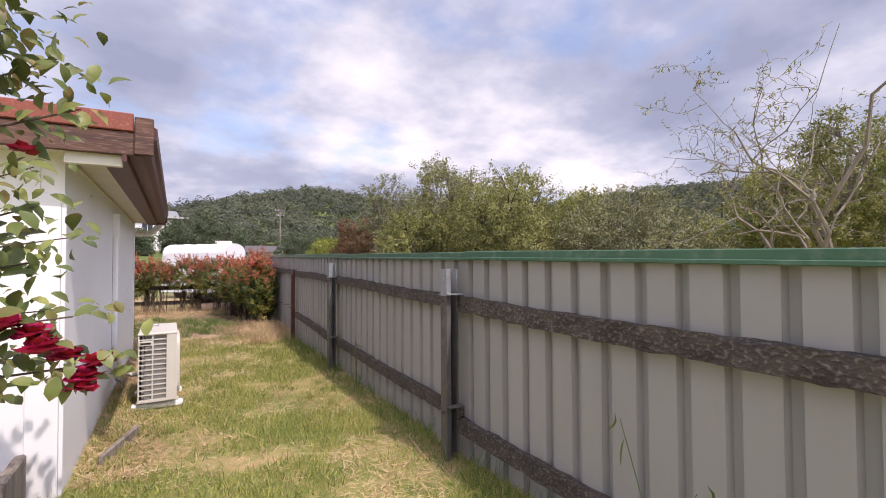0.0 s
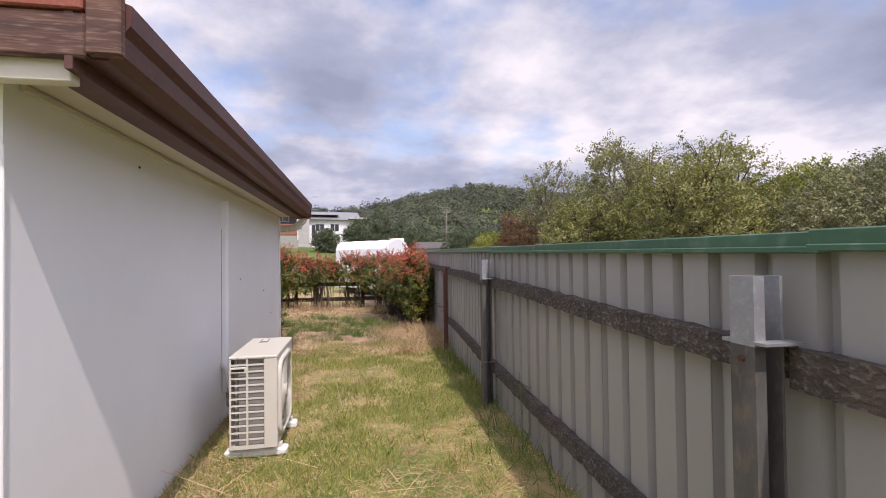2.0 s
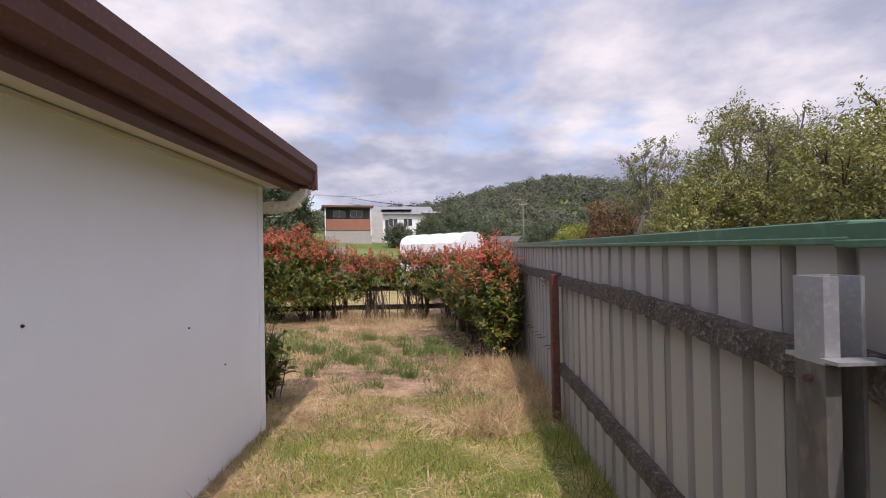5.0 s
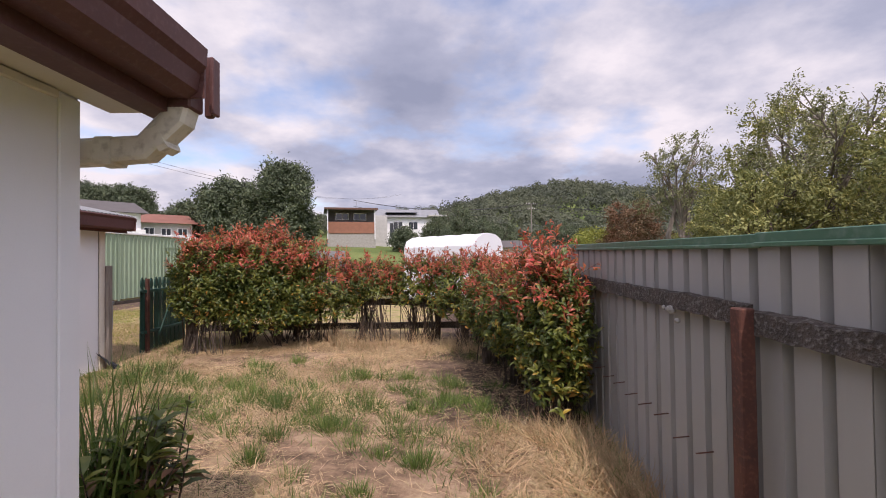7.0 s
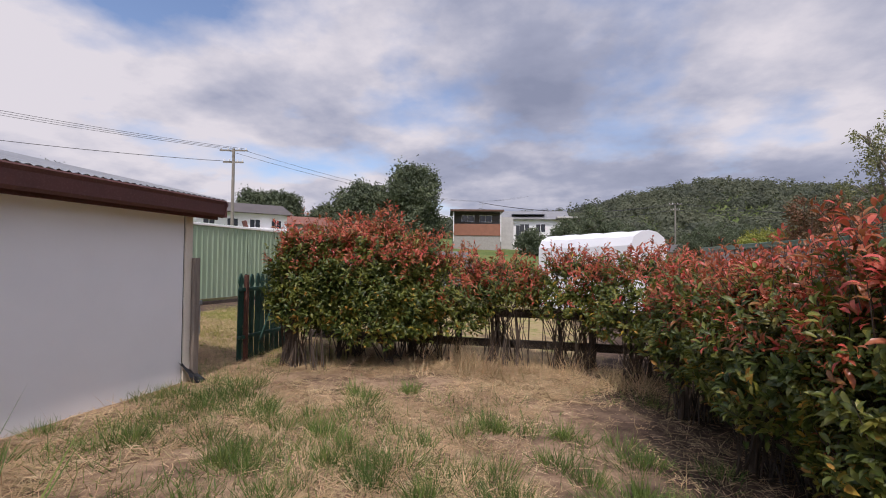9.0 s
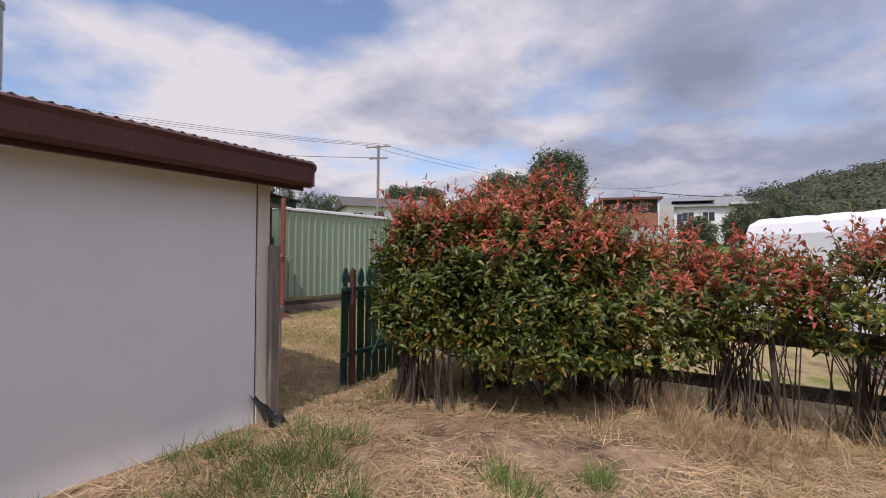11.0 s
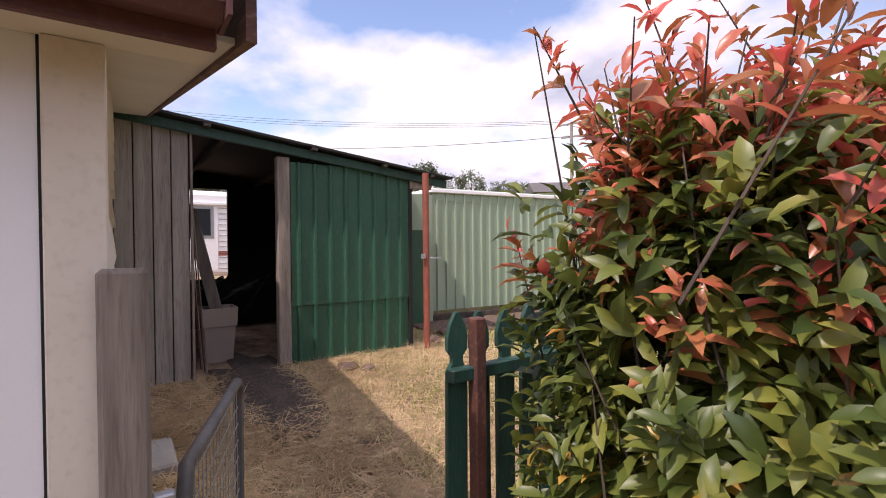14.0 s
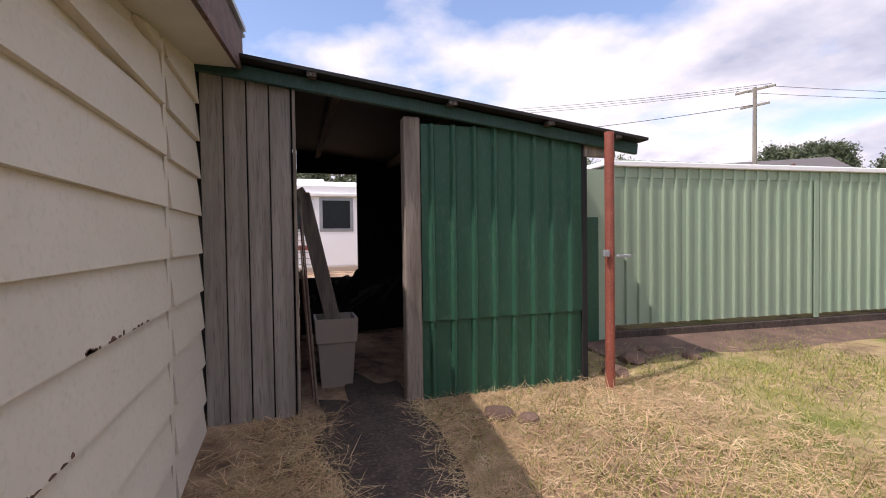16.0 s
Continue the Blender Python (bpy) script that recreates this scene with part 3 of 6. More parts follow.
trunking = part("pipe_cover", conduit(6.52, 6.635, 0.28, 1.80, 0.055), "white", wall_a, "painted plastic pipe cover")
part("joiner", conduit(6.508, 6.647, 1.80, 1.835, 0.066), "white", trunking)
part("end_cover", conduit(6.515, 6.64, 1.835, 2.06, 0.062), "white", trunking)
part("seam", block((W1, 6.507, 0.28), (W1 + 0.004, 6.511, 1.80)), "fan", trunking)
part("hose", tube(bmesh.new(), [(W1 + 0.03, 6.58, 0.285), (W1 + 0.035, 6.57, 0.2), (W1 + 0.06, 6.5, 0.16), (W1 + 0.12, 6.42, 0.15)], 0.018, 8), "fan", trunking)
part("cover_strip", block((W1, 9.58, -0.2), (W1 + 0.012, 9.68, 2.19), 0.004), "white", wall_a)
part("corner_board", block((W1 - 0.012, Y0 - 0.016, -0.1), (W1 + 0.012, Y0 - 0.002, 1.94), 0.003), "white", wall_b)
part("corner_board", block((-0.76, Y0 - 0.018, -0.1), (W1 - 0.014, Y0 - 0.003, 1.94), 0.004), "white", wall_b)
part("scotia", block((W1, 3.9, 2.165), (W1 + 0.02, 9.57, 2.196), 0.004), "soffit", wall_a)
for yy, zz in ((4.88, 2.06), (7.2, 1.3), (8.4, 1.1), (8.9, 0.75)):
    part("nail", tube(bmesh.new(), [(W1, yy, zz), (W1 + 0.006, yy, zz)], 0.007, 6), "dark", wall_a)
# soffit, gutter and roof
part("soffit", block((W1, 3.66, 2.2), (-0.262, 9.86, 2.212)), "soffit", house, "cream painted eave lining")
part("soffit", block((-6.9, 3.66, 2.2), (W1 - 0.003, 3.98, 2.212)), "soffit", house)
part("fascia", block((-0.385, 3.70, 2.168), (-0.262, 9.86, 2.199), 0.003), "brown", house)
bm = bmesh.new()
prism(bm, [(-0.26, 2.15), (-0.235, 2.15), (-0.235, 2.42), (-0.26, 2.42)], "y", 3.60, 9.86)
part("fascia", bm, "brown", house, "dark brown fascia board")
bm = bmesh.new()
prism(bm, [(-0.232, 2.20), (-0.15, 2.195), (-0.11, 2.225), (-0.10, 2.29), (-0.075, 2.32), (-0.07, 2.39), (-0.095, 2.40), (-0.10, 2.385),
           (-0.115, 2.32), (-0.12, 2.24), (-0.15, 2.21), (-0.232, 2.215)], "y", 3.635, 9.68)
gutter = part("gutter", bm, "brown", house, "glossy dark brown metal gutter")
part("end_cap", block((-0.232, 9.682, 2.2), (-0.085, 9.692, 2.39)), "brown", gutter)
# exposed end: red capping over a weathered barge board
part("capping", block((-6.9, 3.585, 2.345), (-0.20, 3.64, 2.462), 0.006), "redpaint", house, "red painted metal roof capping")
part("barge_board", block((-6.9, 3.598, 2.19), (-0.198, 3.635, 2.341), 0.006), "barge", house, "weathered brown timber barge board")
part("barge_board", block((-0.195, 3.59, 2.20), (-0.088, 3.632, 2.445), 0.006), "barge", house)
part("ledger", block((-0.56, 3.64, 2.12), (-0.262, 3.697, 2.197), 0.004), "soffit", house)
part("barge_board", block((-0.165, 9.835, 2.17), (-0.13, 9.865, 2.43), 0.006), "brown", house)
part("barge_board", block((-0.127, 9.80, 2.175), (-0.108, 9.862, 2.415), 0.004), "brown", house)
bm = bmesh.new()
prism(bm, [(3.66, 2.40), (9.86, 2.40), (9.86, 2.43), (3.66, 2.43)], "x", -6.9, -0.16)
part("roof", bm, "zinc", house, "low metal roof")
# downpipe crossing back to the end wall


def box_pipe(pts, w, h):
    """A box-section pipe through pts with mitred bends, w across and h deep."""
    bm, rings = bmesh.new(), []
    pts = [Vector(p) for p in pts]
    for i, p in enumerate(pts):
        d = (pts[min(i + 1, len(pts) - 1)] - pts[max(i - 1, 0)]).normalized()
        u = Vector((0, 1, 0))
        v = d.cross(u).normalized()
        rings.append([bm.verts.new(p + u * (a * w / 2) + v * (c * h / 2)) for a, c in ((-1, -0.7), (-1, 0.7), (-0.8, 1), (0.8, 1), (1, 0.7), (1, -0.7), (0.8, -1), (-0.8, -1))])
    for a, b in zip(rings, rings[1:]):
        for k in range(8):
            bm.faces.new((a[k], a[(k + 1) % 8], b[(k + 1) % 8], b[k]))
    bm.faces.new(rings[0][::-1])
    bm.faces.new(rings[-1])
    bmesh.ops.recalc_face_normals(bm, faces=bm.faces)
    return bm


pipe_ob = part("downpipe", box_pipe([(-0.20, 9.74, 2.20), (-0.215, 9.74, 2.135), (-0.35, 9.75, 2.015), (-0.60, 9.76, 2.005), (-0.80, 9.76, 2.0)], 0.10, 0.10), "pipepaint", house, "flaking cream painted box-section downpipe")
part("collar", block((-0.255, 9.685, 2.165), (-0.145, 9.795, 2.30), 0.008), "brown", pipe_ob)
part("collar", box_pipe([(-0.265, 9.746, 2.063), (-0.30, 9.748, 2.045)], 0.112, 0.112), "pipepaint", pipe_ob)
part("collar", box_pipe([(-0.47, 9.756, 2.005), (-0.54, 9.758, 2.005)], 0.112, 0.112), "pipepaint", pipe_ob)

# this wing stands a little askew to the rest
_skew = Matrix.Translation((-0.58, 3.82, 0)) @ pose(0, 0, 0, 0, 0, -0.6) @ Matrix.Translation((0.58, -3.82, 0))
for ob in house.children_recursive:
    ob.data.transform(_skew)

# ---------------------------------------------------------------- the house: rear wing
W2, YB, ZE = -3.80, 14.448, 2.00
RAKE = 0.188
wall_c = part("wall", block((W2 - 0.12, 9.92, -0.1), (W2, YB, ZE)), "white", house, "white painted smooth rear wall")
part("corner_trim", block((W2 + 0.002, YB - 0.085, 0.0), (W2 + 0.02, YB + 0.025, ZE), 0.003), "cream", wall_c, "cream painted corner trim")
part("corner_trim", block((W2 - 0.14, YB + 0.003, 0.0), (W2, YB + 0.025, ZE + 0.02), 0.003), "cream", wall_c)
part("joint", block((W2 + 0.0005, YB - 0.092, 0.05), (W2 + 0.004, YB - 0.087, ZE)), "dark", wall_c)
# gable wall of weatherboards, rising with the roof
wall_d = part("wall", prism(bmesh.new(), [(W2 - 0.125, 0.0), (-7.78, 0.0), (-7.78, ZE + 0.11 + RAKE * 3.98), (W2 - 0.125, ZE + 0.10)], "y", YB - 0.12, YB - 0.02), "cream", house, "cream weatherboard gable wall")
ROW = 0.262
for k in range(11):
    z0 = 0.16 + k * ROW
    for xa, xb in ((W2 - 0.145, -6.83), (-6.91, -7.76)):
        def lim(x):
            return ZE + 0.062 + RAKE * (W2 - x)
        za, zb2 = min(z0 + ROW + 0.015, lim(xa)), min(z0 + ROW + 0.015, lim(xb))
        if zb2 - z0 < 0.03:
            continue
        xs = xa
        if za < z0 + 0.03:
            xs = W2 - (z0 + 0.03 - ZE - 0.045) / RAKE
            za = z0 + 0.03
        bm = bmesh.new()
        v = [bm.verts.new(c) for c in ((xs, YB - 0.018, z0), (xb, YB - 0.018, z0), (xb, YB - 0.018, zb2), (xs, YB - 0.018, za),
                                       (xs, YB + 0.026, z0), (xb, YB + 0.026, z0), (xb, YB - 0.002, zb2), (xs, YB - 0.002, za))]
        for f in ((0, 1, 2, 3), (4, 7, 6, 5), (0, 4, 5, 1), (3, 2, 6, 7), (0, 3, 7, 4), (1, 5, 6, 2)):
            bm.faces.new([v[q] for q in f])
        bmesh.ops.recalc_face_normals(bm, faces=bm.faces)
        part("weatherboard", bm, "cream", wall_d)
_rc = random.Random(4)
for k in range(26):
    zc = 0.16 + ROW * (4 if k < 18 else 3)
    xc = _rc.uniform(-6.45, -5.75) if k < 18 else _rc.uniform(-5.7, -5.3)
    w = _rc.uniform(0.006, 0.028)
    h = _rc.uniform(0.006, 0.022)
    part("paint_chip", prism(bmesh.new(), [(xc - w, zc + 0.002), (xc + w * 0.8, zc + 0.001), (xc + w, zc + h * 0.6), (xc, zc + h), (xc - w * 0.7, zc + h * 0.7)], "y", YB + 0.020, YB + 0.0268), "barge", wall_d)
part("joint_strip", block((-6.90, YB - 0.016, 0.1), (-6.84, YB + 0.010, 2.60)), "cream", wall_d)
# eave with gutter along the rear wing
EX = -3.565
part("soffit", block((W2 + 0.003, 10.05, ZE), (EX - 0.06, YB + 0.22, ZE + 0.012)), "soffit", house)
part("fascia", block((EX - 0.057, 10.05, ZE - 0.03), (EX - 0.035, YB + 0.22, ZE + 0.17), 0.003), "brown", house)
bm = bmesh.new()
prism(bm, [(EX - 0.033, 2.01), (EX + 0.03, 2.0), (EX + 0.06, 2.03), (EX + 0.065, 2.15), (EX + 0.085, 2.185), (EX + 0.075, 2.20), (EX + 0.05, 2.185),
           (EX + 0.045, 2.05), (EX + 0.02, 2.02), (EX - 0.033, 2.03)], "y", 10.08, YB + 0.22)
gutter2 = part("gutter", bm, "brown", house, "dark brown metal gutter")
part("end_cap", block((EX - 0.03, YB + 0.221, 2.0), (EX + 0.08, YB + 0.23, 2.19)), "brown", gutter2)
part("pipe_end", tube(bmesh.new(), [(EX + 0.03, YB + 0.23, 2.16), (EX + 0.03, YB + 0.26, 2.16)], 0.045, 10), "brown", gutter2)
# corrugated roof of the rear wing
bm = bmesh.new()
ROOF = 0.215
nw = 190
yy0, yy1 = 9.6, YB + 0.29
lo, hi = [], []
for k in range(nw + 1):
    yv = yy0 + (yy1 - yy0) * k / nw
    c = 0.009 * math.cos(2 * math.pi * yv / 0.076)
    lo.append(bm.verts.new((EX + 0.03, yv, 2.215 + c)))
    hi.append(bm.verts.new((-8.35, yv, 2.215 + ROOF * (EX + 8.35) + c)))
for k in range(nw):
    bm.faces.new((lo[k], lo[k + 1], hi[k + 1], hi[k]))
part("roof", bm, "zinc", house, "grey corrugated iron roof", smooth=True)
# raking eave over the gable wall
bm = bmesh.new()
prism(bm, [(W2 + 0.1, ZE + 0.03), (-7.79, ZE + 0.03 + RAKE * 4.09), (-7.79, ZE + 0.045 + RAKE * 4.09), (W2 + 0.1, ZE + 0.045)], "y", YB - 0.015, YB + 0.275)
part("soffit", bm, "soffit", house)
bm = bmesh.new()
prism(bm, [(EX - 0.03, ZE + 0.0), (-7.95, ZE + RAKE * 4.35), (-7.95, ZE + 0.165 + ROOF * 4.42), (EX - 0.03, ZE + 0.17)], "y", YB + 0.277, YB + 0.30)
part("barge_board", bm, "barge", house, "flaking grey-brown barge board")
bm = bmesh.new()
prism(bm, [(-0.0 + EX, ZE + 0.172), (-7.95, ZE + 0.172 + ROOF * 4.45), (-7.95, ZE + 0.205 + ROOF * 4.45), (EX, ZE + 0.205)], "y", YB + 0.25, YB + 0.325)
part("capping", bm, "zinc", house)
# flue on the roof
flue = thing("roof_flue", (-8.15, 13.8, 2.9), "galvanised steel flue pipe with a rimmed cowl on the roof", "chimney flue")
bm = bmesh.new()
tube(bm, [(-8.15, 13.8, 2.9), (-8.15, 13.8, 4.4)], 0.15, 16)
part("pipe", bm, "galv", flue, smooth=False)
bm = bmesh.new()
tube(bm, [(-8.15, 13.8, 4.4), (-8.15, 13.8, 4.46)], 0.165, 16)
part("rim", bm, "galv", flue)

# ---------------------------------------------------------------- lean-to shed
lean = thing("lean_to_shed", (-9.1, 16.2, 0.15), "old lean-to shed with silvered boards, green sheet and open doorway", "shed")
LX = -7.85
for k in range(4):
    a = 14.46 + k * 0.157
    j = 0.01 * ((k * 7) % 3 - 1)
    part("plank", block((LX - 0.028, a, 0.10 + j), (LX + 0.004 * (k % 2), a + 0.147, 2.80 - 0.02 * k), 0.004), "greyboard", lean, "silvered rough timber plank")
# added near-black sheet, gives the plank gaps their shade
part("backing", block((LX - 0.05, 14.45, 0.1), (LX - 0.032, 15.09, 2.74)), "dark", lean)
part("jamb", block((LX - 0.02, 15.092, 0.12), (LX + 0.035, 15.115, 2.72), 0.003), "greypost", lean)
part("post", block((LX - 0.10, 15.95, 0.10), (LX + 0.02, 16.09, 2.55), 0.01), "greypost", lean, "split grey hardwood post")
# green ribbed sheet, lapped by a lower one
_p = [(0.0, 0.0)]
for k in range(8):
    c = 0.09 + k * 0.19
    _p += [(c - 0.03, 0.0), (c - 0.012, 0.03), (c + 0.012, 0.03), (c + 0.03, 0.0)]
_p.append((1.55, 0.0))
up = link("sheet", sheet_mesh("sheet", _p, 0.86, 2.50, "greensheet"), None, lean, "dark green ribbed steel sheet")
up.matrix_basis = pose(LX + 0.0, 16.10, 0.0)
low = link("sheet", sheet_mesh("sheet", _p, 0.10, 0.90, "greensheet"), None, lean)
low.matrix_basis = pose(LX - 0.02, 16.10, 0.0, 0, 0, 0)
# sloping head beam and roof
def lz(y):
    return 2.885 - 0.115 * (y - 14.44)


part("head_beam", beam((LX + 0.05, 14.40, lz(14.4) - 0.075), (LX + 0.05, 18.22, lz(18.22) - 0.075), 0.05, 0.10, 0.006), "greenwood", lean, "green painted head beam")
bm = bmesh.new()
nw = 48
_r = []
for xx in (LX + 0.17, -10.9):
    _r.append([bm.verts.new((xx, 14.36 + 3.9 * k / 2, lz(14.36 + 3.9 * k / 2) + 0.02 + 0.0)) for k in range(3)])
    _r.append([bm.verts.new((xx, 14.36 + 3.9 * k / 2, lz(14.36 + 3.9 * k / 2) - 0.005)) for k in range(3)])
for k in range(2):
    bm.faces.new((_r[0][k], _r[0][k + 1], _r[2][k + 1], _r[2][k]))
    bm.faces.new((_r[1][k], _r[1][k + 1], _r[3][k + 1], _r[3][k]))
    bm.faces.new((_r[0][k], _r[0][k + 1], _r[1][k + 1], _r[1][k]))
    bm.faces.new((_r[2][k], _r[2][k + 1], _r[3][k + 1], _r[3][k]))
bm.faces.new((_r[0][0], _r[2][0], _r[3][0], _r[1][0]))
bm.faces.new((_r[0][2], _r[2][2], _r[3][2], _r[1][2]))
bmesh.ops.recalc_face_normals(bm, faces=bm.faces)
# near-black also puts the shade of the underside into the roof colour
part("roof", bm, "dark", lean, "dark weathered iron roof, coloured near-black for the shade beneath")
for yy in (15.4, 16.4, 17.4):
    part("purlin", block((-10.85, yy, lz(yy) - 0.09), (LX + 0.02, yy + 0.06, lz(yy) - 0.02)), "rail", lean)
for yy in (15.2, 16.3, 17.2, 17.9):
    part("batten_end", block((LX + 0.08, yy, lz(yy) - 0.045), (LX + 0.165, yy + 0.07, lz(yy) - 0.009), 0.004), "rail", lean)
# interior: sides and a back wall with a window opening, shade painted near-black
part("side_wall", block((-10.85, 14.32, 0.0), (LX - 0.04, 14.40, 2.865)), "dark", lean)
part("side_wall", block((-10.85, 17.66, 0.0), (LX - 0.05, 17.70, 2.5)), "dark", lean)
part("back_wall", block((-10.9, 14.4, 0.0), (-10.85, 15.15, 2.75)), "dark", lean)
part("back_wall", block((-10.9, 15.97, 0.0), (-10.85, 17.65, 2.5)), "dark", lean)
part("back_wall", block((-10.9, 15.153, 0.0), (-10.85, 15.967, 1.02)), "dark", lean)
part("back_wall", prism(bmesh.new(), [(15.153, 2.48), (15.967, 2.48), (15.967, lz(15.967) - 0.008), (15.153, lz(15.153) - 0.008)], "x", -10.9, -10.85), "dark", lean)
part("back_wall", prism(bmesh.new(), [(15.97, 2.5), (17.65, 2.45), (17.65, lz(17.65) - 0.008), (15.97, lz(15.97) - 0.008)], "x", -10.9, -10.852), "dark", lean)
part("floor_slab", block((-9.1, 15.12, 0.14), (-8.05, 15.75, 0.19), 0.01), "concrete", lean, "pale concrete step")
part("corner_post", block((LX - 0.06, 17.64, 0.05), (LX + 0.01, 17.70, 2.42), 0.005), "dark", lean)
part("stub", block((LX - 0.02, 17.66, 2.29), (LX + 0.03, 18.0, 2.40), 0.006), "greypost", lean)

gatepost = thing("steel_gate_post", (-7.60, 17.76, 0.15), "tall red-oxide round steel gate post with latch", "post")
part("pole", tube(bmesh.new(), [(-7.60, 17.76, 0.0), (-7.60, 17.76, 2.47)], 0.042, 12), "redpost", gatepost)
part("latch", block((-7.57, 17.80, 1.36), (-7.545, 17.95, 1.385), 0.004), "galv", gatepost)
part("latch", block((-7.57, 17.66, 1.37), (-7.545, 17.72, 1.43), 0.004), "galv", gatepost)

# ---------------------------------------------------------------- pale green steel shed
shed = thing("garden_shed", (-9.4, 23.5, 0.25), "pale green ribbed steel garden shed with low roof", "shed")
SA, SB = Vector((-8.95, 18.75)), Vector((-8.45, 25.3))
_dir = (SB - SA).normalized()
_rot = -math.degrees(math.atan2(_dir.x, _dir.y))
_p = [(0.0, 0.0)]
for k in range(6):
    c = 0.09 + k * 0.18
    _p += [(c - 0.022, 0.0), (c - 0.014, 0.034), (c + 0.014, 0.034), (c + 0.022, 0.0)]
_p.append((1.08, 0.0))
shed_sheet = sheet_mesh("sheet", _p, 0.36, 2.40, "shed")
L = (SB - SA).length
s = 0.0
k = 0
while s < L - 0.3:
    q = SA + _dir * s
    ob = link("sheet", shed_sheet, None, shed)
    ob.matrix_basis = pose(q.x, q.y, gz(q.x, q.y) - 0.15, 0, 0, _rot)
    s += 1.084
    k += 1
mm = pose(SA.x, SA.y, 0, 0, 0, _rot)
part("header", block((-0.03, 0, 2.27), (0.012, L, 2.40), 0.003, mm), "shed", shed)
part("roof_edge", block((-2.4, -0.05, 2.402), (0.06, L + 0.05, 2.47), 0.01, mm), "white", shed, "white roof flashing")
part("plinth", block((-0.05, 0, 0.10), (0.03, L, 0.37), 0.008, mm), "soil", shed, "dark concrete plinth")
part("end_wall", block((-2.4, -0.01, 0.1), (-0.033, 0.03, 2.40), 0.0, mm), "shed", shed)
part("end_wall", block((-2.4, L - 0.03, 0.1), (-0.033, L, 2.40), 0.0, mm), "shed", shed)
part("post_strip", block((0.018, 3.22, 0.38), (0.034, 3.30, 2.27), 0.003, mm), "shed", shed)
part("door_frame", block((0.022, 5.335, 2.02), (0.045, 6.175, 2.07), 0.003, mm), "shed", shed)
part("door_frame", block((0.022, 5.28, 0.40), (0.045, 5.33, 2.08), 0.003, mm), "shed", shed)
part("door_frame", block((0.022, 6.18, 0.40), (0.045, 6.23, 2.08), 0.003, mm), "shed", shed)
part("door_handle", block((0.025, 5.38, 1.15), (0.07, 5.43, 1.27), 0.008, mm), "galv", shed)
gap = thing("infill_fence", (-8.7, 18.35, 0.2), "pale green steel infill panel beside the lean-to", "panel")
part("sheet", block((-8.96, 17.95, 0.2), (-8.93, 18.74, 2.36)), "shed", gap)
part("dark_sheet", block((-8.92, 17.9, 0.2), (-8.90, 18.6, 1.78)), "greensheet", gap)

# ---------------------------------------------------------------- picket fence and gate posts
picket_fence = thing("picket_fence", (-3.92, 16.2, 0.08), "dark green timber picket fence with shaped spear tops", "fence")


def picket_mesh():
    h, w = 1.22, 0.045
    out = [(-w, 0), (w, 0), (w, h - 0.22), (w * 0.55, h - 0.19), (w * 0.55, h - 0.165), (w, h - 0.14), (w, h - 0.09), (w * 0.72, h - 0.045), (0.008, h),
           (-0.008, h), (-w * 0.72, h - 0.045), (-w, h - 0.09), (-w, h - 0.14), (-w * 0.55, h - 0.165), (-w * 0.55, h - 0.19), (-w, h - 0.22)]
    bm = prism(bmesh.new(), out, "x", -0.01, 0.01)
    me = bpy.data.meshes.new("picket")
    bm.to_mesh(me)
    bm.free()
    me.materials.append(M["greenwood"])
    return me


_pm = picket_mesh()
for k in range(11):
    ob = link("picket", _pm, None, picket_fence)
    yy = 15.52 + 0.128 * k
    ob.matrix_basis = pose(-3.93 - 0.02 * k / 10, yy, 0.08 - 0.006 * (k % 3), 0.5 * ((k * 5) % 3 - 1), 0, 0)
for zz in (1.05, 0.38):
    part("rail", block((-3.915, 15.47, zz), (-3.87, 16.95, zz + 0.05), 0.005), "greenwood", picket_fence)
part("brace", beam((-3.855, 15.86, 0.30), (-3.855, 16.33, 1.02), 0.025, 0.035, 0.003), "greenwood", picket_fence, "grey diagonal brace")
part("post", block((-3.905, 15.565, 0.0), (-3.855, 15.615, 1.28), 0.005), "rust", picket_fence, "rusty red square steel post")

oldpost = thing("timber_gate_post", (-3.745, 14.49, 0.1), "squared silvered timber gate post beside the house wall", "post")
part("post", block((-3.777, 14.45, 0.0), (-3.725, 14.545, 1.51), 0.010), "greypost", oldpost)
part("hinge", block((-3.76, 14.545, 0.95), (-3.73, 14.59, 1.0), 0.004), "galv", oldpost)
part("chain", tube(bmesh.new(), [(-3.745, 14.56, 1.0), (-3.75, 14.57, 0.9), (-3.75, 14.575, 0.75), (-3.75, 14.57, 0.6)], 0.007, 5), "galv", oldpost)

wire_gate = thing("wire_gate", (-4.2, 14.75, 0.1), "low galvanised tube gate with wire mesh, standing open", "gate")
GA, GB = Vector((-3.87, 14.62, 0.16)), Vector((-4.64, 14.90, 0.18))
pts = [GA, GA + Vector((0, 0, 0.76)), GA + Vector((-0.04, 0.01, 0.82)), GB + Vector((0.08, -0.02, 0.82)), GB + Vector((0.02, 0, 0.78)), GB + Vector((0, 0, 0.70)), GB, GA]
part("frame", tube(bmesh.new(), pts, 0.02, 8, False), "tarnish", wire_gate, "bent grey steel tube frame", smooth=True)
bm = bmesh.new()
for k in range(1, 17):
    q = GA.lerp(GB, k / 17)
    tube(bm, [q, q + Vector((0, 0, 0.82))], 0.0022, 4, False)
for k in range(1, 12):
    tube(bm, [GA + Vector((0, 0, 0.07 * k)), GB + Vector((0, 0, 0.07 * k))], 0.0022, 4, False)
part("mesh_wire", bm, "galv", wire_gate)

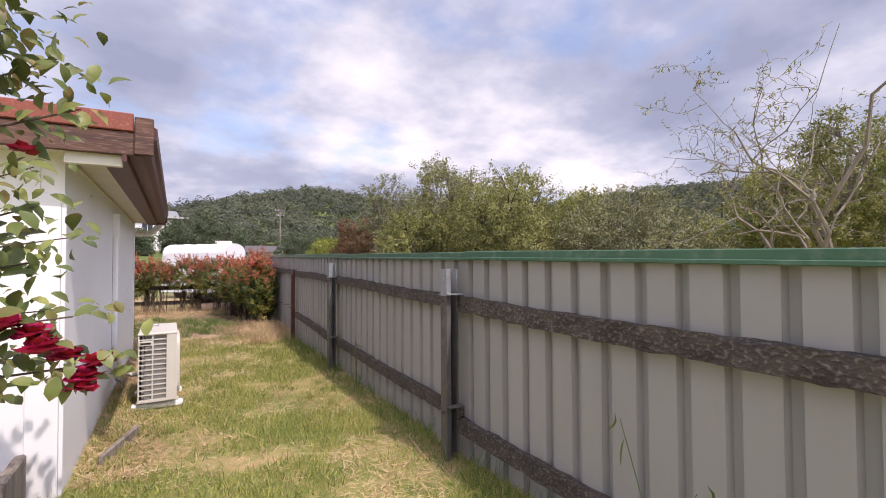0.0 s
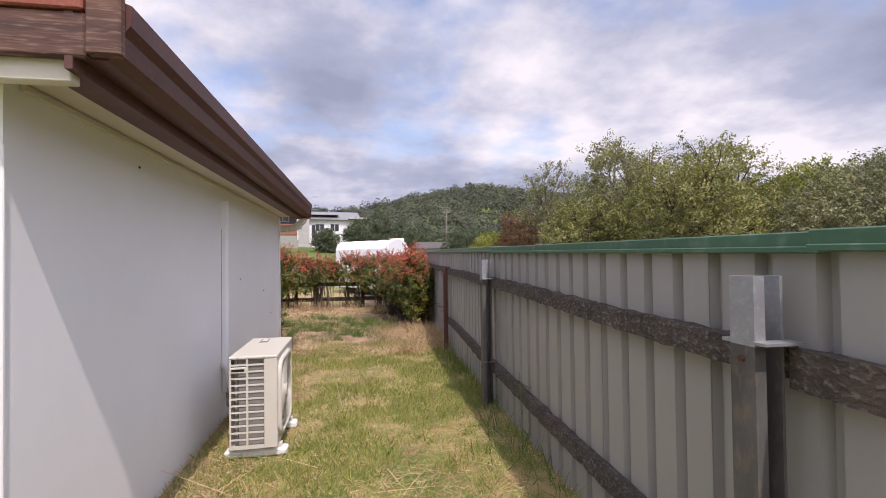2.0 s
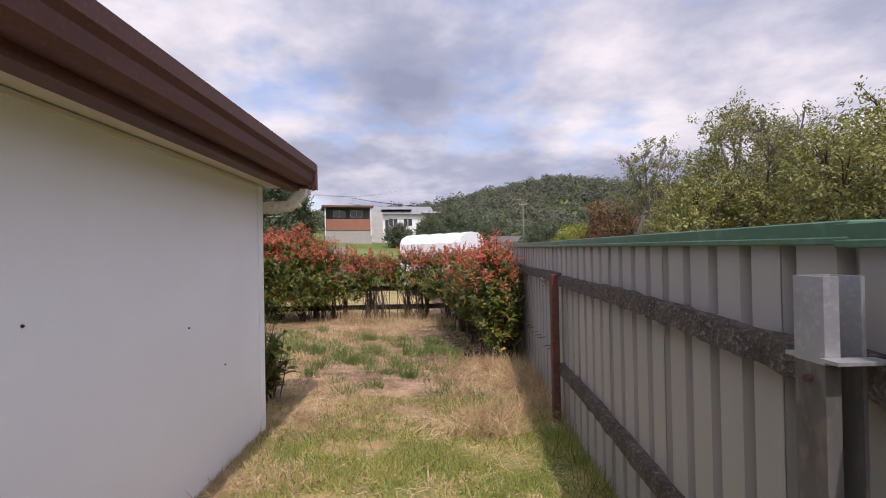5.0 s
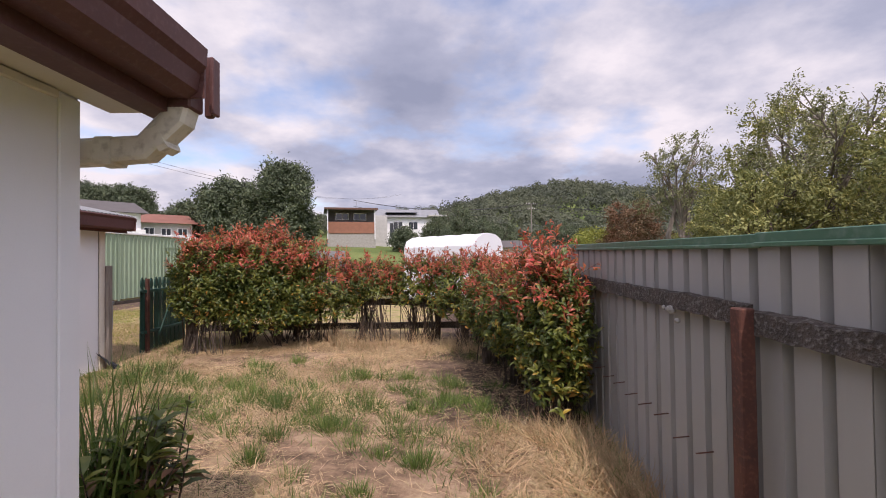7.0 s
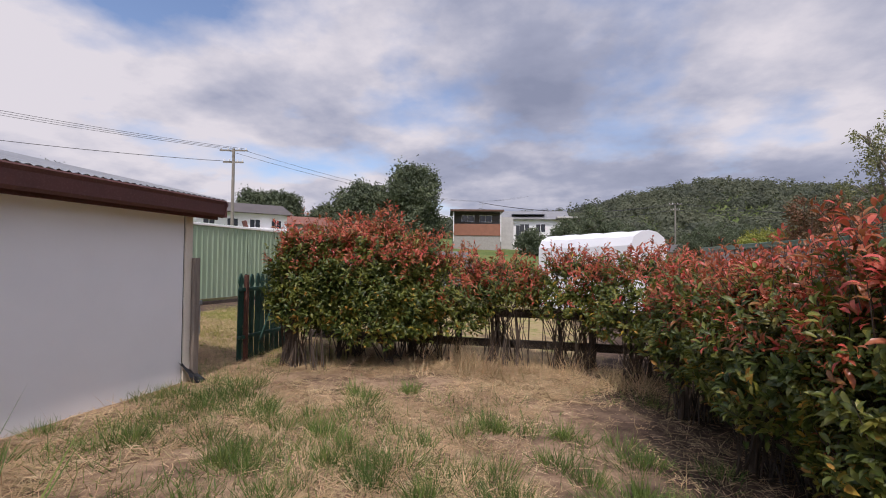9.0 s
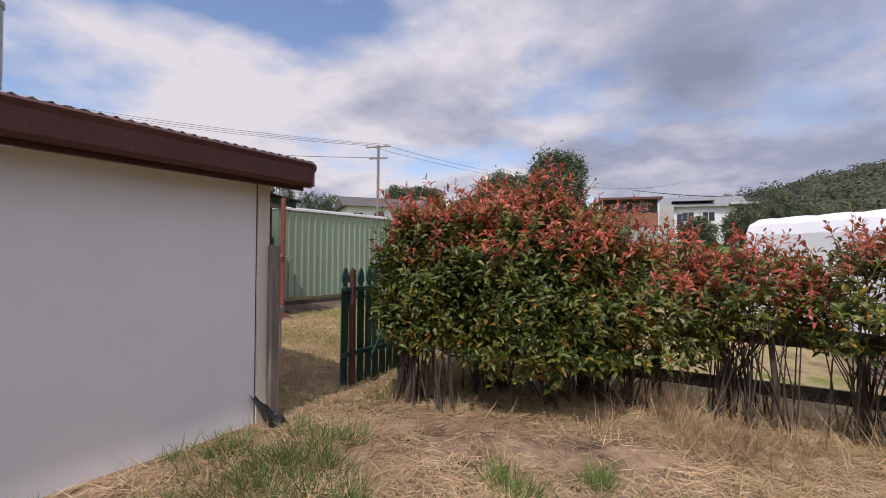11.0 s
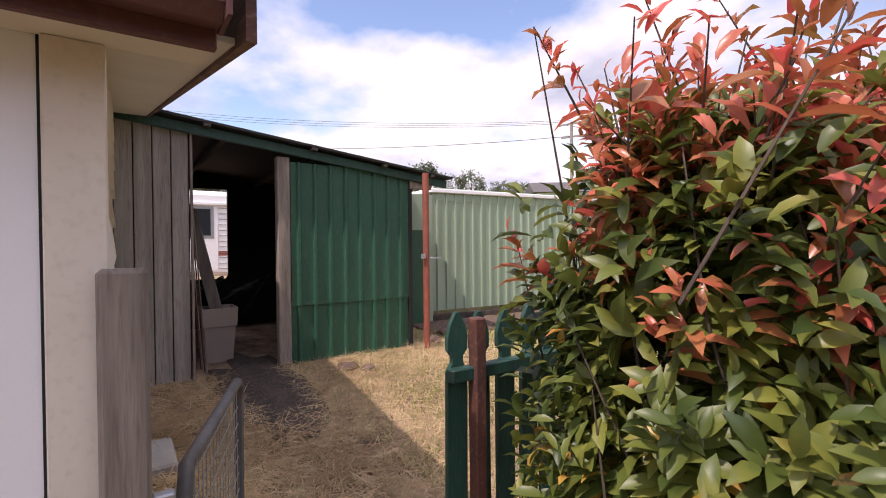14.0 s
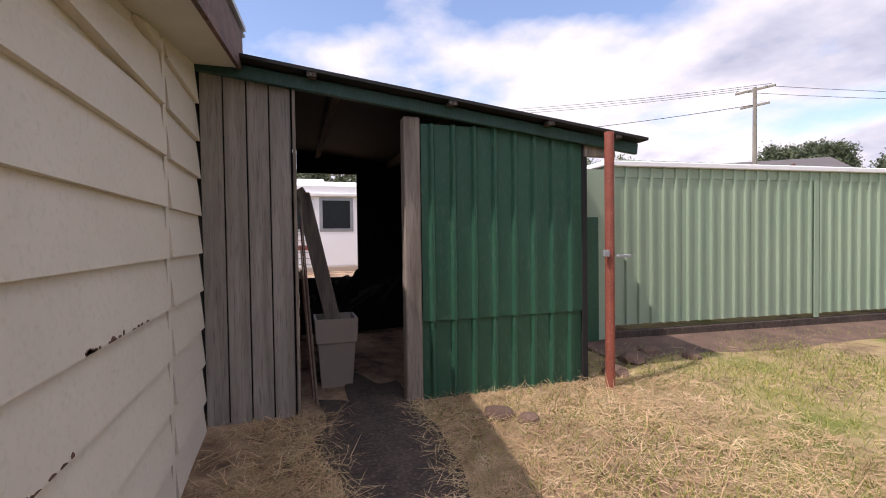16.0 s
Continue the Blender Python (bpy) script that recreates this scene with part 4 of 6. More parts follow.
# ---------------------------------------------------------------- air conditioner
AX0, AX1, AY0, AY1, AZ0, AZ1 = -0.255, 0.085, 5.585, 6.41, 0.09, 0.785
ac = thing("air_conditioner", (-0.09, 6.0, 0.0), "ivory outdoor air-conditioning unit on plastic feet beside the wall", "air conditioner")
bm = bmesh.new()
# casing as separate panels round a hollow
box(bm, (AX0, AY0 + 0.012, AZ0), (AX1 - 0.012, AY1, AZ0 + 0.015))
box(bm, (AX0, AY0 + 0.012, AZ0 + 0.015), (AX0 + 0.01, AY1, AZ1 - 0.025))
box(bm, (AX0 + 0.01, AY1 - 0.01, AZ0 + 0.015), (AX1 - 0.012, AY1, AZ1 - 0.025))
part("casing", bm, "ac", ac)
part("lid", block((AX0 - 0.004, AY0 - 0.004, AZ1 - 0.025), (AX1 + 0.004, AY1 + 0.004, AZ1), 0.008), "ac", ac)
part("coil", block((AX0 + 0.03, AY0 + 0.03, AZ0 + 0.02), (AX0 + 0.05, AY1 - 0.03, AZ1 - 0.03)), "fan", ac)
part("coil", block((AX0 + 0.055, AY0 + 0.045, AZ0 + 0.02), (AX1 - 0.04, AY0 + 0.06, AZ1 - 0.03)), "fan", ac)
# end grille: two columns of openings between bars
grille = part("end_panel", block((AX0 + 0.245, AY0, AZ0), (AX1, AY0 + 0.012, AZ1 - 0.026), 0.003), "ac", ac)
for a, b in ((0.0, 0.012), (0.118, 0.132)):
    part("stile", block((AX0 + a, AY0, AZ0), (AX0 + b, AY0 + 0.012, AZ1 - 0.026)), "ac", grille)
for k in range(13):
    z = AZ0 + 0.028 + k * 0.0505
    h = 0.012 if k else 0.05
    for a, b in ((0.0125, 0.1175), (0.1325, 0.2445)):
        part("bar", block((AX0 + a, AY0 + 0.0015, max(AZ0, z - h)), (AX0 + b, AY0 + 0.0105, z)), "ac", grille)
part("handle", block((AX0 + 0.006, AY0 - 0.012, AZ1 - 0.125), (AX0 + 0.122, AY0 - 0.001, AZ1 - 0.08), 0.004), "ac", grille)
# flat near-black plate on the handle, drawn as the shade of its recess
part("handle_hollow", block((AX0 + 0.018, AY0 - 0.0135, AZ1 - 0.112), (AX0 + 0.11, AY0 - 0.0125, AZ1 - 0.093)), "dark", grille)
for xx in (AX0 + 0.06, AX1 - 0.09):
    part("screw", tube(bmesh.new(), [(xx, AY0 - 0.0045, AZ1 - 0.013), (xx, AY0 - 0.008, AZ1 - 0.013)], 0.006, 8), "galv", ac)
# front panel with the round fan opening
FC = Vector((AX1, 5.92, 0.435))
FR = 0.265
bm = bmesh.new()
ring, sq = [], []
for k in range(48):
    a = 2 * math.pi * k / 48
    ring.append(bm.verts.new((AX1, FC.y + FR * math.cos(a), FC.z + FR * math.sin(a))))
    c, s2 = math.cos(a), math.sin(a)
    m2 = max(abs(c), abs(s2))
    yv = FC.y + c / m2 * 0.315
    sq.append(bm.verts.new((AX1, yv, min(AZ1 - 0.027, max(AZ0, FC.z + s2 / m2 * 0.345)))))
for k in range(48):
    bm.faces.new((ring[k], ring[(k + 1) % 48], sq[(k + 1) % 48], sq[k]))
r = bmesh.ops.extrude_face_region(bm, geom=list(bm.faces))
bmesh.ops.translate(bm, verts=[v for v in r["geom"] if isinstance(v, bmesh.types.BMVert)], vec=(-0.012, 0, 0))
bmesh.ops.recalc_face_normals(bm, faces=bm.faces)
front = part("front_panel", bm, "ac", ac)
part("front_panel", block((AX1 - 0.012, FC.y + 0.318, AZ0), (AX1, AY1, AZ1 - 0.026), 0.004), "ac", ac)
part("badge", block((AX1 + 0.0005, 6.325, 0.56), (AX1 + 0.0025, 6.345, 0.68)), "redpaint", ac, "small red maker's mark")
part("badge", block((AX1 + 0.0005, 6.30, 0.47), (AX1 + 0.0025, 6.36, 0.53), 0.0), "redpaint", ac)
part("badge", block((AX1 + 0.0005, 6.32, 0.33), (AX1 + 0.0025, 6.335, 0.44)), "fan", ac)
part("sticker", block((AX0 + 0.10, 6.16, AZ1 + 0.0005), (AX0 + 0.17, 6.33, AZ1 + 0.002)), "fan", ac, "grey printed sticker on the lid")
part("sticker", block((AX0 + 0.115, 6.24, AZ1 + 0.0025), (AX0 + 0.155, 6.30, AZ1 + 0.004)), "white", ac)
part("panel_seam", block((AX1 + 0.0003, 6.245, AZ0 + 0.01), (AX1 + 0.0015, 6.249, AZ1 - 0.03)), "fan", ac)
bm = bmesh.new()
# rounded-square raised guard frame
def rsq(r, cr, n=10):
    out = []
    for q in range(4):
        cy, cz = (r - cr) * (1, -1, -1, 1)[q], (r - cr) * (1, 1, -1, -1)[q]
        for k in range(n + 1):
            a = math.pi / 2 * (q + k / n)
            out.append((cy + cr * math.cos(a), cz + cr * math.sin(a)))
    return out


o1, o2, o3 = rsq(0.298, 0.11), rsq(0.285, 0.105), rsq(0.262, 0.10)
loops = [[bm.verts.new((AX1 + d, FC.y + u, FC.z + v)) for u, v in o] for o, d in ((o1, 0.001), (o1, 0.018), (o2, 0.028), (o3, 0.026), (o3, 0.004))]
for a, b in zip(loops, loops[1:]):
    for k in range(len(a)):
        bm.faces.new((a[k], a[(k + 1) % len(a)], b[(k + 1) % len(a)], b[k]))
bmesh.ops.recalc_face_normals(bm, faces=bm.faces)
guard = part("fan_guard", bm, "ac", ac, smooth=True)
bm = bmesh.new()
for k in range(22):
    rr = 0.05 + k * 0.0105
    tube(bm, [(AX1 + 0.022, FC.y + rr * math.cos(a), FC.z + rr * math.sin(a)) for a in [2 * math.pi * j / 36 for j in range(37)]], 0.0016, 4, False)
part("guard_mesh", bm, "ac", guard)
for k in range(10):
    a = 2 * math.pi * k / 10
    part("spoke", tube(bmesh.new(), [FC + Vector((0.02, 0.05 * math.cos(a), 0.05 * math.sin(a))), FC + Vector((0.02, 0.262 * math.cos(a + 0.35), 0.262 * math.sin(a + 0.35)))], 0.003, 5), "ac", guard)
part("hub_cap", tube(bmesh.new(), [FC + Vector((0.016, 0, 0)), FC + Vector((0.028, 0, 0))], 0.052, 20), "ac", guard)
bm = bmesh.new()
for k in range(3):
    a = 2 * math.pi * k / 3
    vs = [bm.verts.new(FC + Vector((dx, r * math.cos(a + t), r * math.sin(a + t)))) for r, t, dx in ((0.05, 0, -0.03), (0.235, 0.0, -0.03), (0.245, 0.5, -0.05), (0.22, 1.1, -0.08), (0.05, 0.9, -0.07))]
    bm.faces.new(vs)
part("fan_rotor", bm, "fan", ac)
for yy in (5.70, 6.28):
    part("foot", block((AX0 - 0.06, yy - 0.05, 0.0), (AX1 + 0.06, yy + 0.05, 0.055), 0.012), "white", ac, "white plastic foot")
    part("bracket", block((AX0 - 0.02, yy - 0.025, 0.0555), (AX1 + 0.02, yy + 0.025, 0.0895), 0.004), "ac", ac)
part("pipe", tube(bmesh.new(), [(-0.56, 6.5, 0.55), (-0.5, 6.46, 0.5), (-0.46, 6.43, 0.3), (-0.35, 6.42, 0.22), (-0.24, 6.40, 0.22)], 0.022, 8), "ac", ac, smooth=True)

# ---------------------------------------------------------------- small things by the house
log_planter = thing("timber_planter", (-1.1, 3.2, 0), "dark weathered timber garden box against the wall", "planter")
part("board", block((-1.6, 3.30, -0.03), (-0.74, 3.36, 0.33), 0.012), "greypost", log_planter)
part("board", block((-0.80, 3.363, -0.03), (-0.74, 3.80, 0.33), 0.012), "greypost", log_planter)
part("soil", block((-1.6, 3.362, 0.0), (-0.803, 3.78, 0.22)), "soil", log_planter)
edging = thing("timber_edging", (-0.25, 4.75, 0.0), "short split timber garden edging in dry grass", "edging")
part("board", beam((-0.42, 4.25, 0.03), (-0.22, 4.85, 0.04), 0.035, 0.11, 0.008), "greypost", edging)
blockob = thing("plastic_sheet", (-3.66, 14.25, 0.05), "crumpled black plastic scrap at the wall corner", "plastic sheet")
bm = bmesh.new()
g = {}
for i in range(9):
    for j in range(7):
        u, v = i / 8, j / 6
        xx = -3.785 + 0.20 * u
        yy = 14.30 + 0.18 * v + 0.06 * u
        g[i, j] = bm.verts.new((xx, yy, gz(xx, yy) + 0.02 + 0.24 * (1 - u) * (1 - 0.6 * v) + 0.05 * noise.noise((u * 4, v * 4, 2))))
for i in range(8):
    for j in range(6):
        bm.faces.new((g[i, j], g[i + 1, j], g[i + 1, j + 1], g[i, j + 1]))
part("sheet", bm, "blackplastic", blockob)

# things in and before the lean-to
pot = thing("square_planter", (-8.55, 15.42, 0.19), "tall square taupe plastic planter standing in the shed", "planter")
bm = bmesh.new()
lev = [(0.19, 0.135), (0.62, 0.165), (0.625, 0.178), (0.84, 0.19), (0.84, 0.17), (0.70, 0.165)]
rings = []
for z, r in lev:
    rings.append([bm.verts.new((-8.55 + sx * r, 15.44 + sy * r, z)) for sx, sy in ((-1, -1), (1, -1), (1, 1), (-1, 1))])
for a, b in zip(rings, rings[1:]):
    for k in range(4):
        bm.faces.new((a[k], a[(k + 1) % 4], b[(k + 1) % 4], b[k]))
bm.faces.new(rings[0])
bm.faces.new(rings[-1])
bmesh.ops.recalc_face_normals(bm, faces=bm.faces)
part("tub", bm, "potclay", pot)
trestle = thing("old_plank", (-8.5, 15.4, 0.8), "weathered drilled timber offcut leaning out of the planter", "plank")
part("board", beam((-8.52, 15.44, 0.72), (-8.62, 15.17, 1.98), 0.05, 0.13, 0.005), "greypost", trestle)
part("knob", beam((-8.63, 15.20, 1.90), (-8.62, 15.13, 2.02), 0.07, 0.10, 0.01), "greypost", trestle)
for k in range(4):
    b = thing("leaning_board", (-8.2, 15.18, 0.2), "thin dark board leaning inside the shed doorway", "board", "boards inside the doorway")
    part("board", beam((-8.05 - 0.06 * k, 15.25 - 0.01 * k, 0.15), (-8.05 - 0.06 * k, 15.14, 1.9 - 0.2 * k), 0.35 * 0.06, 0.012, 0.002), "rust" if k % 2 else "greypost", b)
rubble = thing("shed_clutter", (-10.2, 15.6, 0.2), "dark heap of stacked timber and pipes in the shed", "clutter")
for k in range(9):
    y0 = 15.0 + 0.13 * k
    part("offcut", beam((-10.3 + 0.05 * (k % 3), y0, 0.5 + 0.11 * (k % 4)), (-9.7, y0 + 0.3, 0.9 + 0.07 * (k % 5)), 0.05, 0.05, 0.004), "dark" if k % 3 else "rail", rubble)
soil_patch = thing("soil_patch", (-7.2, 15.6, 0.18), "dark damp patch of bare soil before the doorway", "soil")
bm = bmesh.new()
c = bm.verts.new((-7.15, 15.55, gz(-7.15, 15.55) + 0.03))
rim = []
for k in range(40):
    a = 2 * math.pi * k / 40
    rr = 1 + 0.5 * noise.noise((math.cos(a) * 2.6, math.sin(a) * 2.6, 4))
    xx, yy = -7.15 + 1.25 * rr * math.cos(a), 15.64 + 0.40 * rr * math.sin(a) - 0.06 * math.cos(a)
    rim.append(bm.verts.new((xx, yy, gz(xx, yy) + 0.012)))
for k in range(40):
    bm.faces.new((c, rim[k], rim[(k + 1) % 40]))
part("earth", bm, "soil", soil_patch)
bed = thing("garden_bed", (-8.4, 22, 0.2), "strip of bare earth along the green shed", "soil")
bm = bmesh.new()
A, B = [], []
for k in range(40):
    s_ = 18.3 + 7.2 * k / 39
    xa = -8.92 + 0.0763 * (s_ - 18.75)
    w = 0.75 + 0.35 * noise.noise((s_ * 0.8, 1.0, 0))
    A.append(bm.verts.new((xa, s_, gz(xa, s_) + 0.05)))
    B.append(bm.verts.new((xa + w, s_, gz(xa + w, s_) + 0.006)))
for k in range(39):
    bm.faces.new((A[k], A[k + 1], B[k + 1], B[k]))
part("earth", bm, "gravel", bed)
for k, (xx, yy, s_) in enumerate(((-7.35, 16.55, 0.11), (-7.2, 16.72, 0.09), (-8.2, 18.5, 0.15), (-8.4, 18.9, 0.12), (-8.1, 19.2, 0.1), (-7.9, 18.05, 0.13))):
    st = thing("stone", (xx, yy, gz(xx, yy)), "rough reddish stone lying in dry grass", "stone", "loose stones by the shed")
    bm = bmesh.new()
    r = bmesh.ops.create_icosphere(bm, subdivisions=2, radius=s_)
    for v in bm.verts:
        v.co *= 1 + 0.3 * noise.noise(v.co * 12 + Vector((k, 0, 0)))
        v.co.z *= 0.55
        v.co += Vector((xx, yy, gz(xx, yy) + 0.02))
    part("rock", bm, "gravel", st)
stepob = thing("concrete_pad", (-6.0, 14.75, 0.17), "pale broken concrete pad at the wall foot", "concrete pad")
part("slab", block((-6.35, 14.52, 0.10), (-5.85, 14.78, 0.205), 0.015), "concrete", stepob)

# ---------------------------------------------------------------- photinia hedge
def shrub(name, cx, cy, rx, ry, zlo, top, n_tips, red_from, label, group, seed, bare=0.25, leafsize=0.085):
    global RNG
    RNG = np.random.default_rng(seed)
    z0 = gz(cx, cy)
    th = thing(name, (cx, cy, z0), label, "hedge shrub", group)
    # shoot tips over the outer half of a lumpy crown
    d = unit(n_tips, -0.75)
    d = d / (np.abs(d) ** 2.7).sum(1, keepdims=True) ** (1 / 2.7)
    rad = RNG.uniform(0.35, 1.0, n_tips) ** 0.45
    lump = np.array([1 + 0.26 * noise.noise(Vector(q) * 2.3 + Vector((seed, 0, 0))) for q in d])
    h = (top - zlo) / 2
    tips = np.stack([cx + d[:, 0] * rx * rad * lump, cy + d[:, 1] * ry * rad * lump, z0 + zlo + h + d[:, 2] * h * rad * lump], -1)
    high = (tips[:, 2] - z0 - zlo) / (top - zlo)
    keep = (tips[:, 2] > z0 + 0.08)
    tips, high, d, rad = tips[keep], high[keep], d[keep], rad[keep]
    grow = np.stack([d[:, 0] * 0.7, d[:, 1] * 0.7, 0.55 + 0.5 * high], -1) + RNG.normal(0, 0.25, (len(tips), 3))
    grow /= np.linalg.norm(grow, axis=1, keepdims=True)
    isred = (high + RNG.normal(0, 0.15, len(tips)) > red_from) & (rad > 0.72) & (RNG.random(len(tips)) < 0.66)
    # leading shoots stand proud of the top
    lead = isred & (high > 0.8) & (RNG.random(len(tips)) < 0.35)
    tips[lead] += grow[lead] * RNG.uniform(0.05, 0.28, (lead.sum(), 1))
    out = {"leaf": [], "redleaf": [], "yleaf": []}
    for kind, sel in (("redleaf", isred), ("leaf", ~isred)):
        p, gdir = tips[sel], grow[sel]
        k = len(p)
        if not k:
            continue
        for j in range(8 if kind == "leaf" else 9):
            ang = 2.4 * j + RNG.uniform(0, 6.28, k) * 0.12 + RNG.uniform(0, 6.28, k)
            ref = np.tile([0.3, 0.5, 0.8], (k, 1)) + RNG.normal(0, 0.1, (k, 3))
            u = np.cross(gdir, ref)
            u /= np.linalg.norm(u, axis=1, keepdims=True)
            v = np.cross(gdir, u)
            rad_dir = u * np.cos(ang)[:, None] + v * np.sin(ang)[:, None]
            steep = 0.25 + 0.13 * j if kind == "leaf" else 0.3 + 0.16 * j
            aim = rad_dir + gdir * (steep + RNG.normal(0, 0.2, k)[:, None])
            base = p - gdir * (0.16 - 0.018 * j) + RNG.normal(0, 0.012, (k, 3))
            ln = leafsize * RNG.uniform(0.75, 1.3, k) * (1.0 - 0.04 * j if kind == "leaf" else 1.05 - 0.07 * j)
            yel = (RNG.random(k) < np.where(p[:, 2] - z0 < zlo + 0.45 * (top - zlo), 0.10, 0.012)) & (kind == "leaf")
            for key, s_ in ((kind, ~yel), ("yleaf", yel)):
                out[key].append((base[s_], aim[s_], gdir[s_] + 0.02, ln[s_]))
    names = {"leaf": ("foliage", "glossy green foliage"), "redleaf": ("young_growth", "coral red young growth"), "yleaf": ("yellow_foliage", "yellowing foliage")}
    for key, rows in out.items():
        if not rows:
            continue
        b, a, u, ln = (np.concatenate([r[i] for r in rows]) for i in range(4))
        if len(b):
            tagged(leaves(names[key][0], b, a, u, ln, ln * (0.39 if key != "redleaf" else 0.36), key, th, names[key][1]), kind="stuff")
    # stems from a few feet up to the tips
    bm = bmesh.new()
    feet = [(cx + RNG.uniform(-0.45, 0.45) * rx, cy + RNG.uniform(-0.3, 0.3) * ry) for _ in range(6)]
    for k in RNG.choice(len(tips), min(56, len(tips)), replace=False):
        fx, fy = feet[k % 6]
        t = Vector(tips[k])
        fx, fy = fx + RNG.normal(0, 0.10), fy + RNG.normal(0, 0.08)
        f = Vector((fx, fy, gz(fx, fy) - 0.05))
        m1 = Vector((f.x + (t.x - f.x) * 0.25, f.y + (t.y - f.y) * 0.25, f.z + (t.z - f.z) * 0.45))
        tube(bm, [f, m1, m1.lerp(t, 0.6) + Vector((RNG.normal(0, 0.03), RNG.normal(0, 0.03), 0.02)), t], [0.009, 0.006, 0.0035, 0.0015], 5, False)
    for k in np.flatnonzero(lead)[:260]:
        t, g_ = Vector(tips[k]), Vector(grow[k])
        tube(bm, [t - g_ * 0.45, t - g_ * 0.2, t], [0.004, 0.003, 0.0015], 4, False)
    for fx, fy in feet[:3]:
        f = Vector((fx, fy, gz(fx, fy) - 0.05))
        tube(bm, [f, f + Vector((0.03, 0.02, 0.4)), f + Vector((-0.02, 0.05, 0.9)), f + Vector((0.0, 0.05, max(0.95, top * 0.5)))], [0.032, 0.027, 0.02, 0.008], 6, False)
    tagged(part("woody_base", bm, "bark", th, "brown woody stems"), kind="stuff")
    return th


G = "photinia hedge"
LB = "dense photinia shrub, green below with red young shoots"
shrub("photinia_shrub", -2.38, 16.33, 1.16, 0.90, 0.28, 2.02, 3800, 0.72, LB, G, 11, leafsize=0.09)
shrub("photinia_shrub", -3.02, 15.58, 0.47, 0.36, 0.50, 1.90, 1000, 0.80, LB, G, 19, leafsize=0.085)
shrub("photinia_shrub", -1.45, 16.85, 0.95, 0.70, 0.36, 1.68, 1000, 0.60, LB, G, 12)
shrub("photinia_shrub", -0.45, 17.0, 0.70, 0.50, 0.82, 1.62, 480, 0.42, "thin photinia shrub on bare stems with red tips", G, 13)
shrub("photinia_shrub", 0.62, 17.0, 0.78, 0.55, 0.70, 1.74, 620, 0.48, "thin photinia shrub on bare stems with red tips", G, 14)
shrub("photinia_shrub", 1.55, 16.7, 0.88, 0.8, 0.45, 1.78, 900, 0.62, LB, G, 15)
shrub("photinia_shrub", 1.85, 15.2, 0.62, 0.95, 0.45, 1.60, 1100, 0.70, LB, G, 16)
shrub("photinia_shrub", 1.98, 13.7, 0.58, 0.95, 0.40, 1.64, 1150, 0.68, LB, G, 17)
shrub("photinia_shrub", 2.02, 12.55, 0.42, 0.62, 0.25, 1.80, 850, 0.66, "drooping photinia shrub pressed against the steel fence", G, 18)

low_fence = thing("rail_fence", (0, 17.3, 0), "low dark timber rail fence behind the hedge", "fence")
for xx in (-3.2, -1.2, 0.9, 2.55):
    part("post", block((xx - 0.05, 17.35, -0.1), (xx + 0.05, 17.45, 0.85), 0.008), "rail", low_fence)
for zz in (0.62, 0.14):
    part("rail", block((-3.9, 17.31, zz), (2.7, 17.348, zz + 0.13), 0.006), "rail", low_fence)

# ---------------------------------------------------------------- rose bush
RNG = np.random.default_rng(5)
def nearer(p):
    return Vector((p[0] * 0.72, p[1] * 0.72, 1.5 + (p[2] - 1.5) * 0.72))


rose = thing("rose_bush", (-0.85, 2.05, 0.0), "tall climbing rose with crimson flowers before the white wall", "rose bush")
canes = []
for f, t in (((-1.0, 2.8), (-0.45, 2.75, 2.45)), ((-1.05, 2.75), (-0.35, 2.65, 2.2)), ((-1.0, 2.7), (-0.28, 2.75, 1.02)), ((-1.1, 2.8), (-0.38, 2.75, 1.25)),
             ((-1.0, 2.8), (-0.52, 2.7, 1.75)), ((-1.2, 2.8), (-0.9, 2.6, 2.6)), ((-1.2, 2.7), (-0.75, 2.5, 2.3)), ((-1.1, 2.8), (-0.55, 2.8, 1.5))):
    a, b = Vector((f[0] * 0.8, f[1] * 0.74, 0)), nearer(t)
    pts = [a, Vector((a.x - 0.05, a.y, b.z * 0.45)), Vector((a.x * 0.55 + b.x * 0.45, (a.y + b.y) / 2, b.z * 0.88 + 0.12)), b]
    canes.append(pts)
    part("cane", tube(bmesh.new(), pts, [0.012, 0.009, 0.006, 0.003], 5, False), "bark", rose)
for f, t in (((-1.05, 3.0), (-0.42, 2.85, 1.62)), ((-1.1, 2.95), (-0.46, 2.8, 1.28)), ((-1.0, 3.0), (-0.55, 2.85, 1.95)), ((-1.0, 2.9), (-0.40, 2.8, 1.10))):
    a, b = Vector((f[0], f[1], 0)), Vector(t)
    pts = [a, Vector((a.x - 0.05, a.y, b.z * 0.5)), Vector((a.x * 0.55 + b.x * 0.45, (a.y + b.y) / 2, b.z * 0.9 + 0.1)), b]
    canes.append(pts)
    part("cane", tube(bmesh.new(), pts, [0.012, 0.009, 0.006, 0.003], 5, False), "bark", rose)
P, A_, U_ = [], [], []
for pts in canes:
    for f in np.linspace(0.35, 1, 10):
        s_ = f * 3
        i = min(int(s_), 2)
        p = pts[i].lerp(pts[i + 1], s_ - i)
        for _ in range(8):
            q = np.array(p) + RNG.normal(0, 0.055, 3)
            P.append(q)
            A_.append(RNG.normal(0, 1, 3) + [0.2, -0.1, -0.35])
            U_.append([RNG.normal(0, 0.3), -0.6, 0.8])
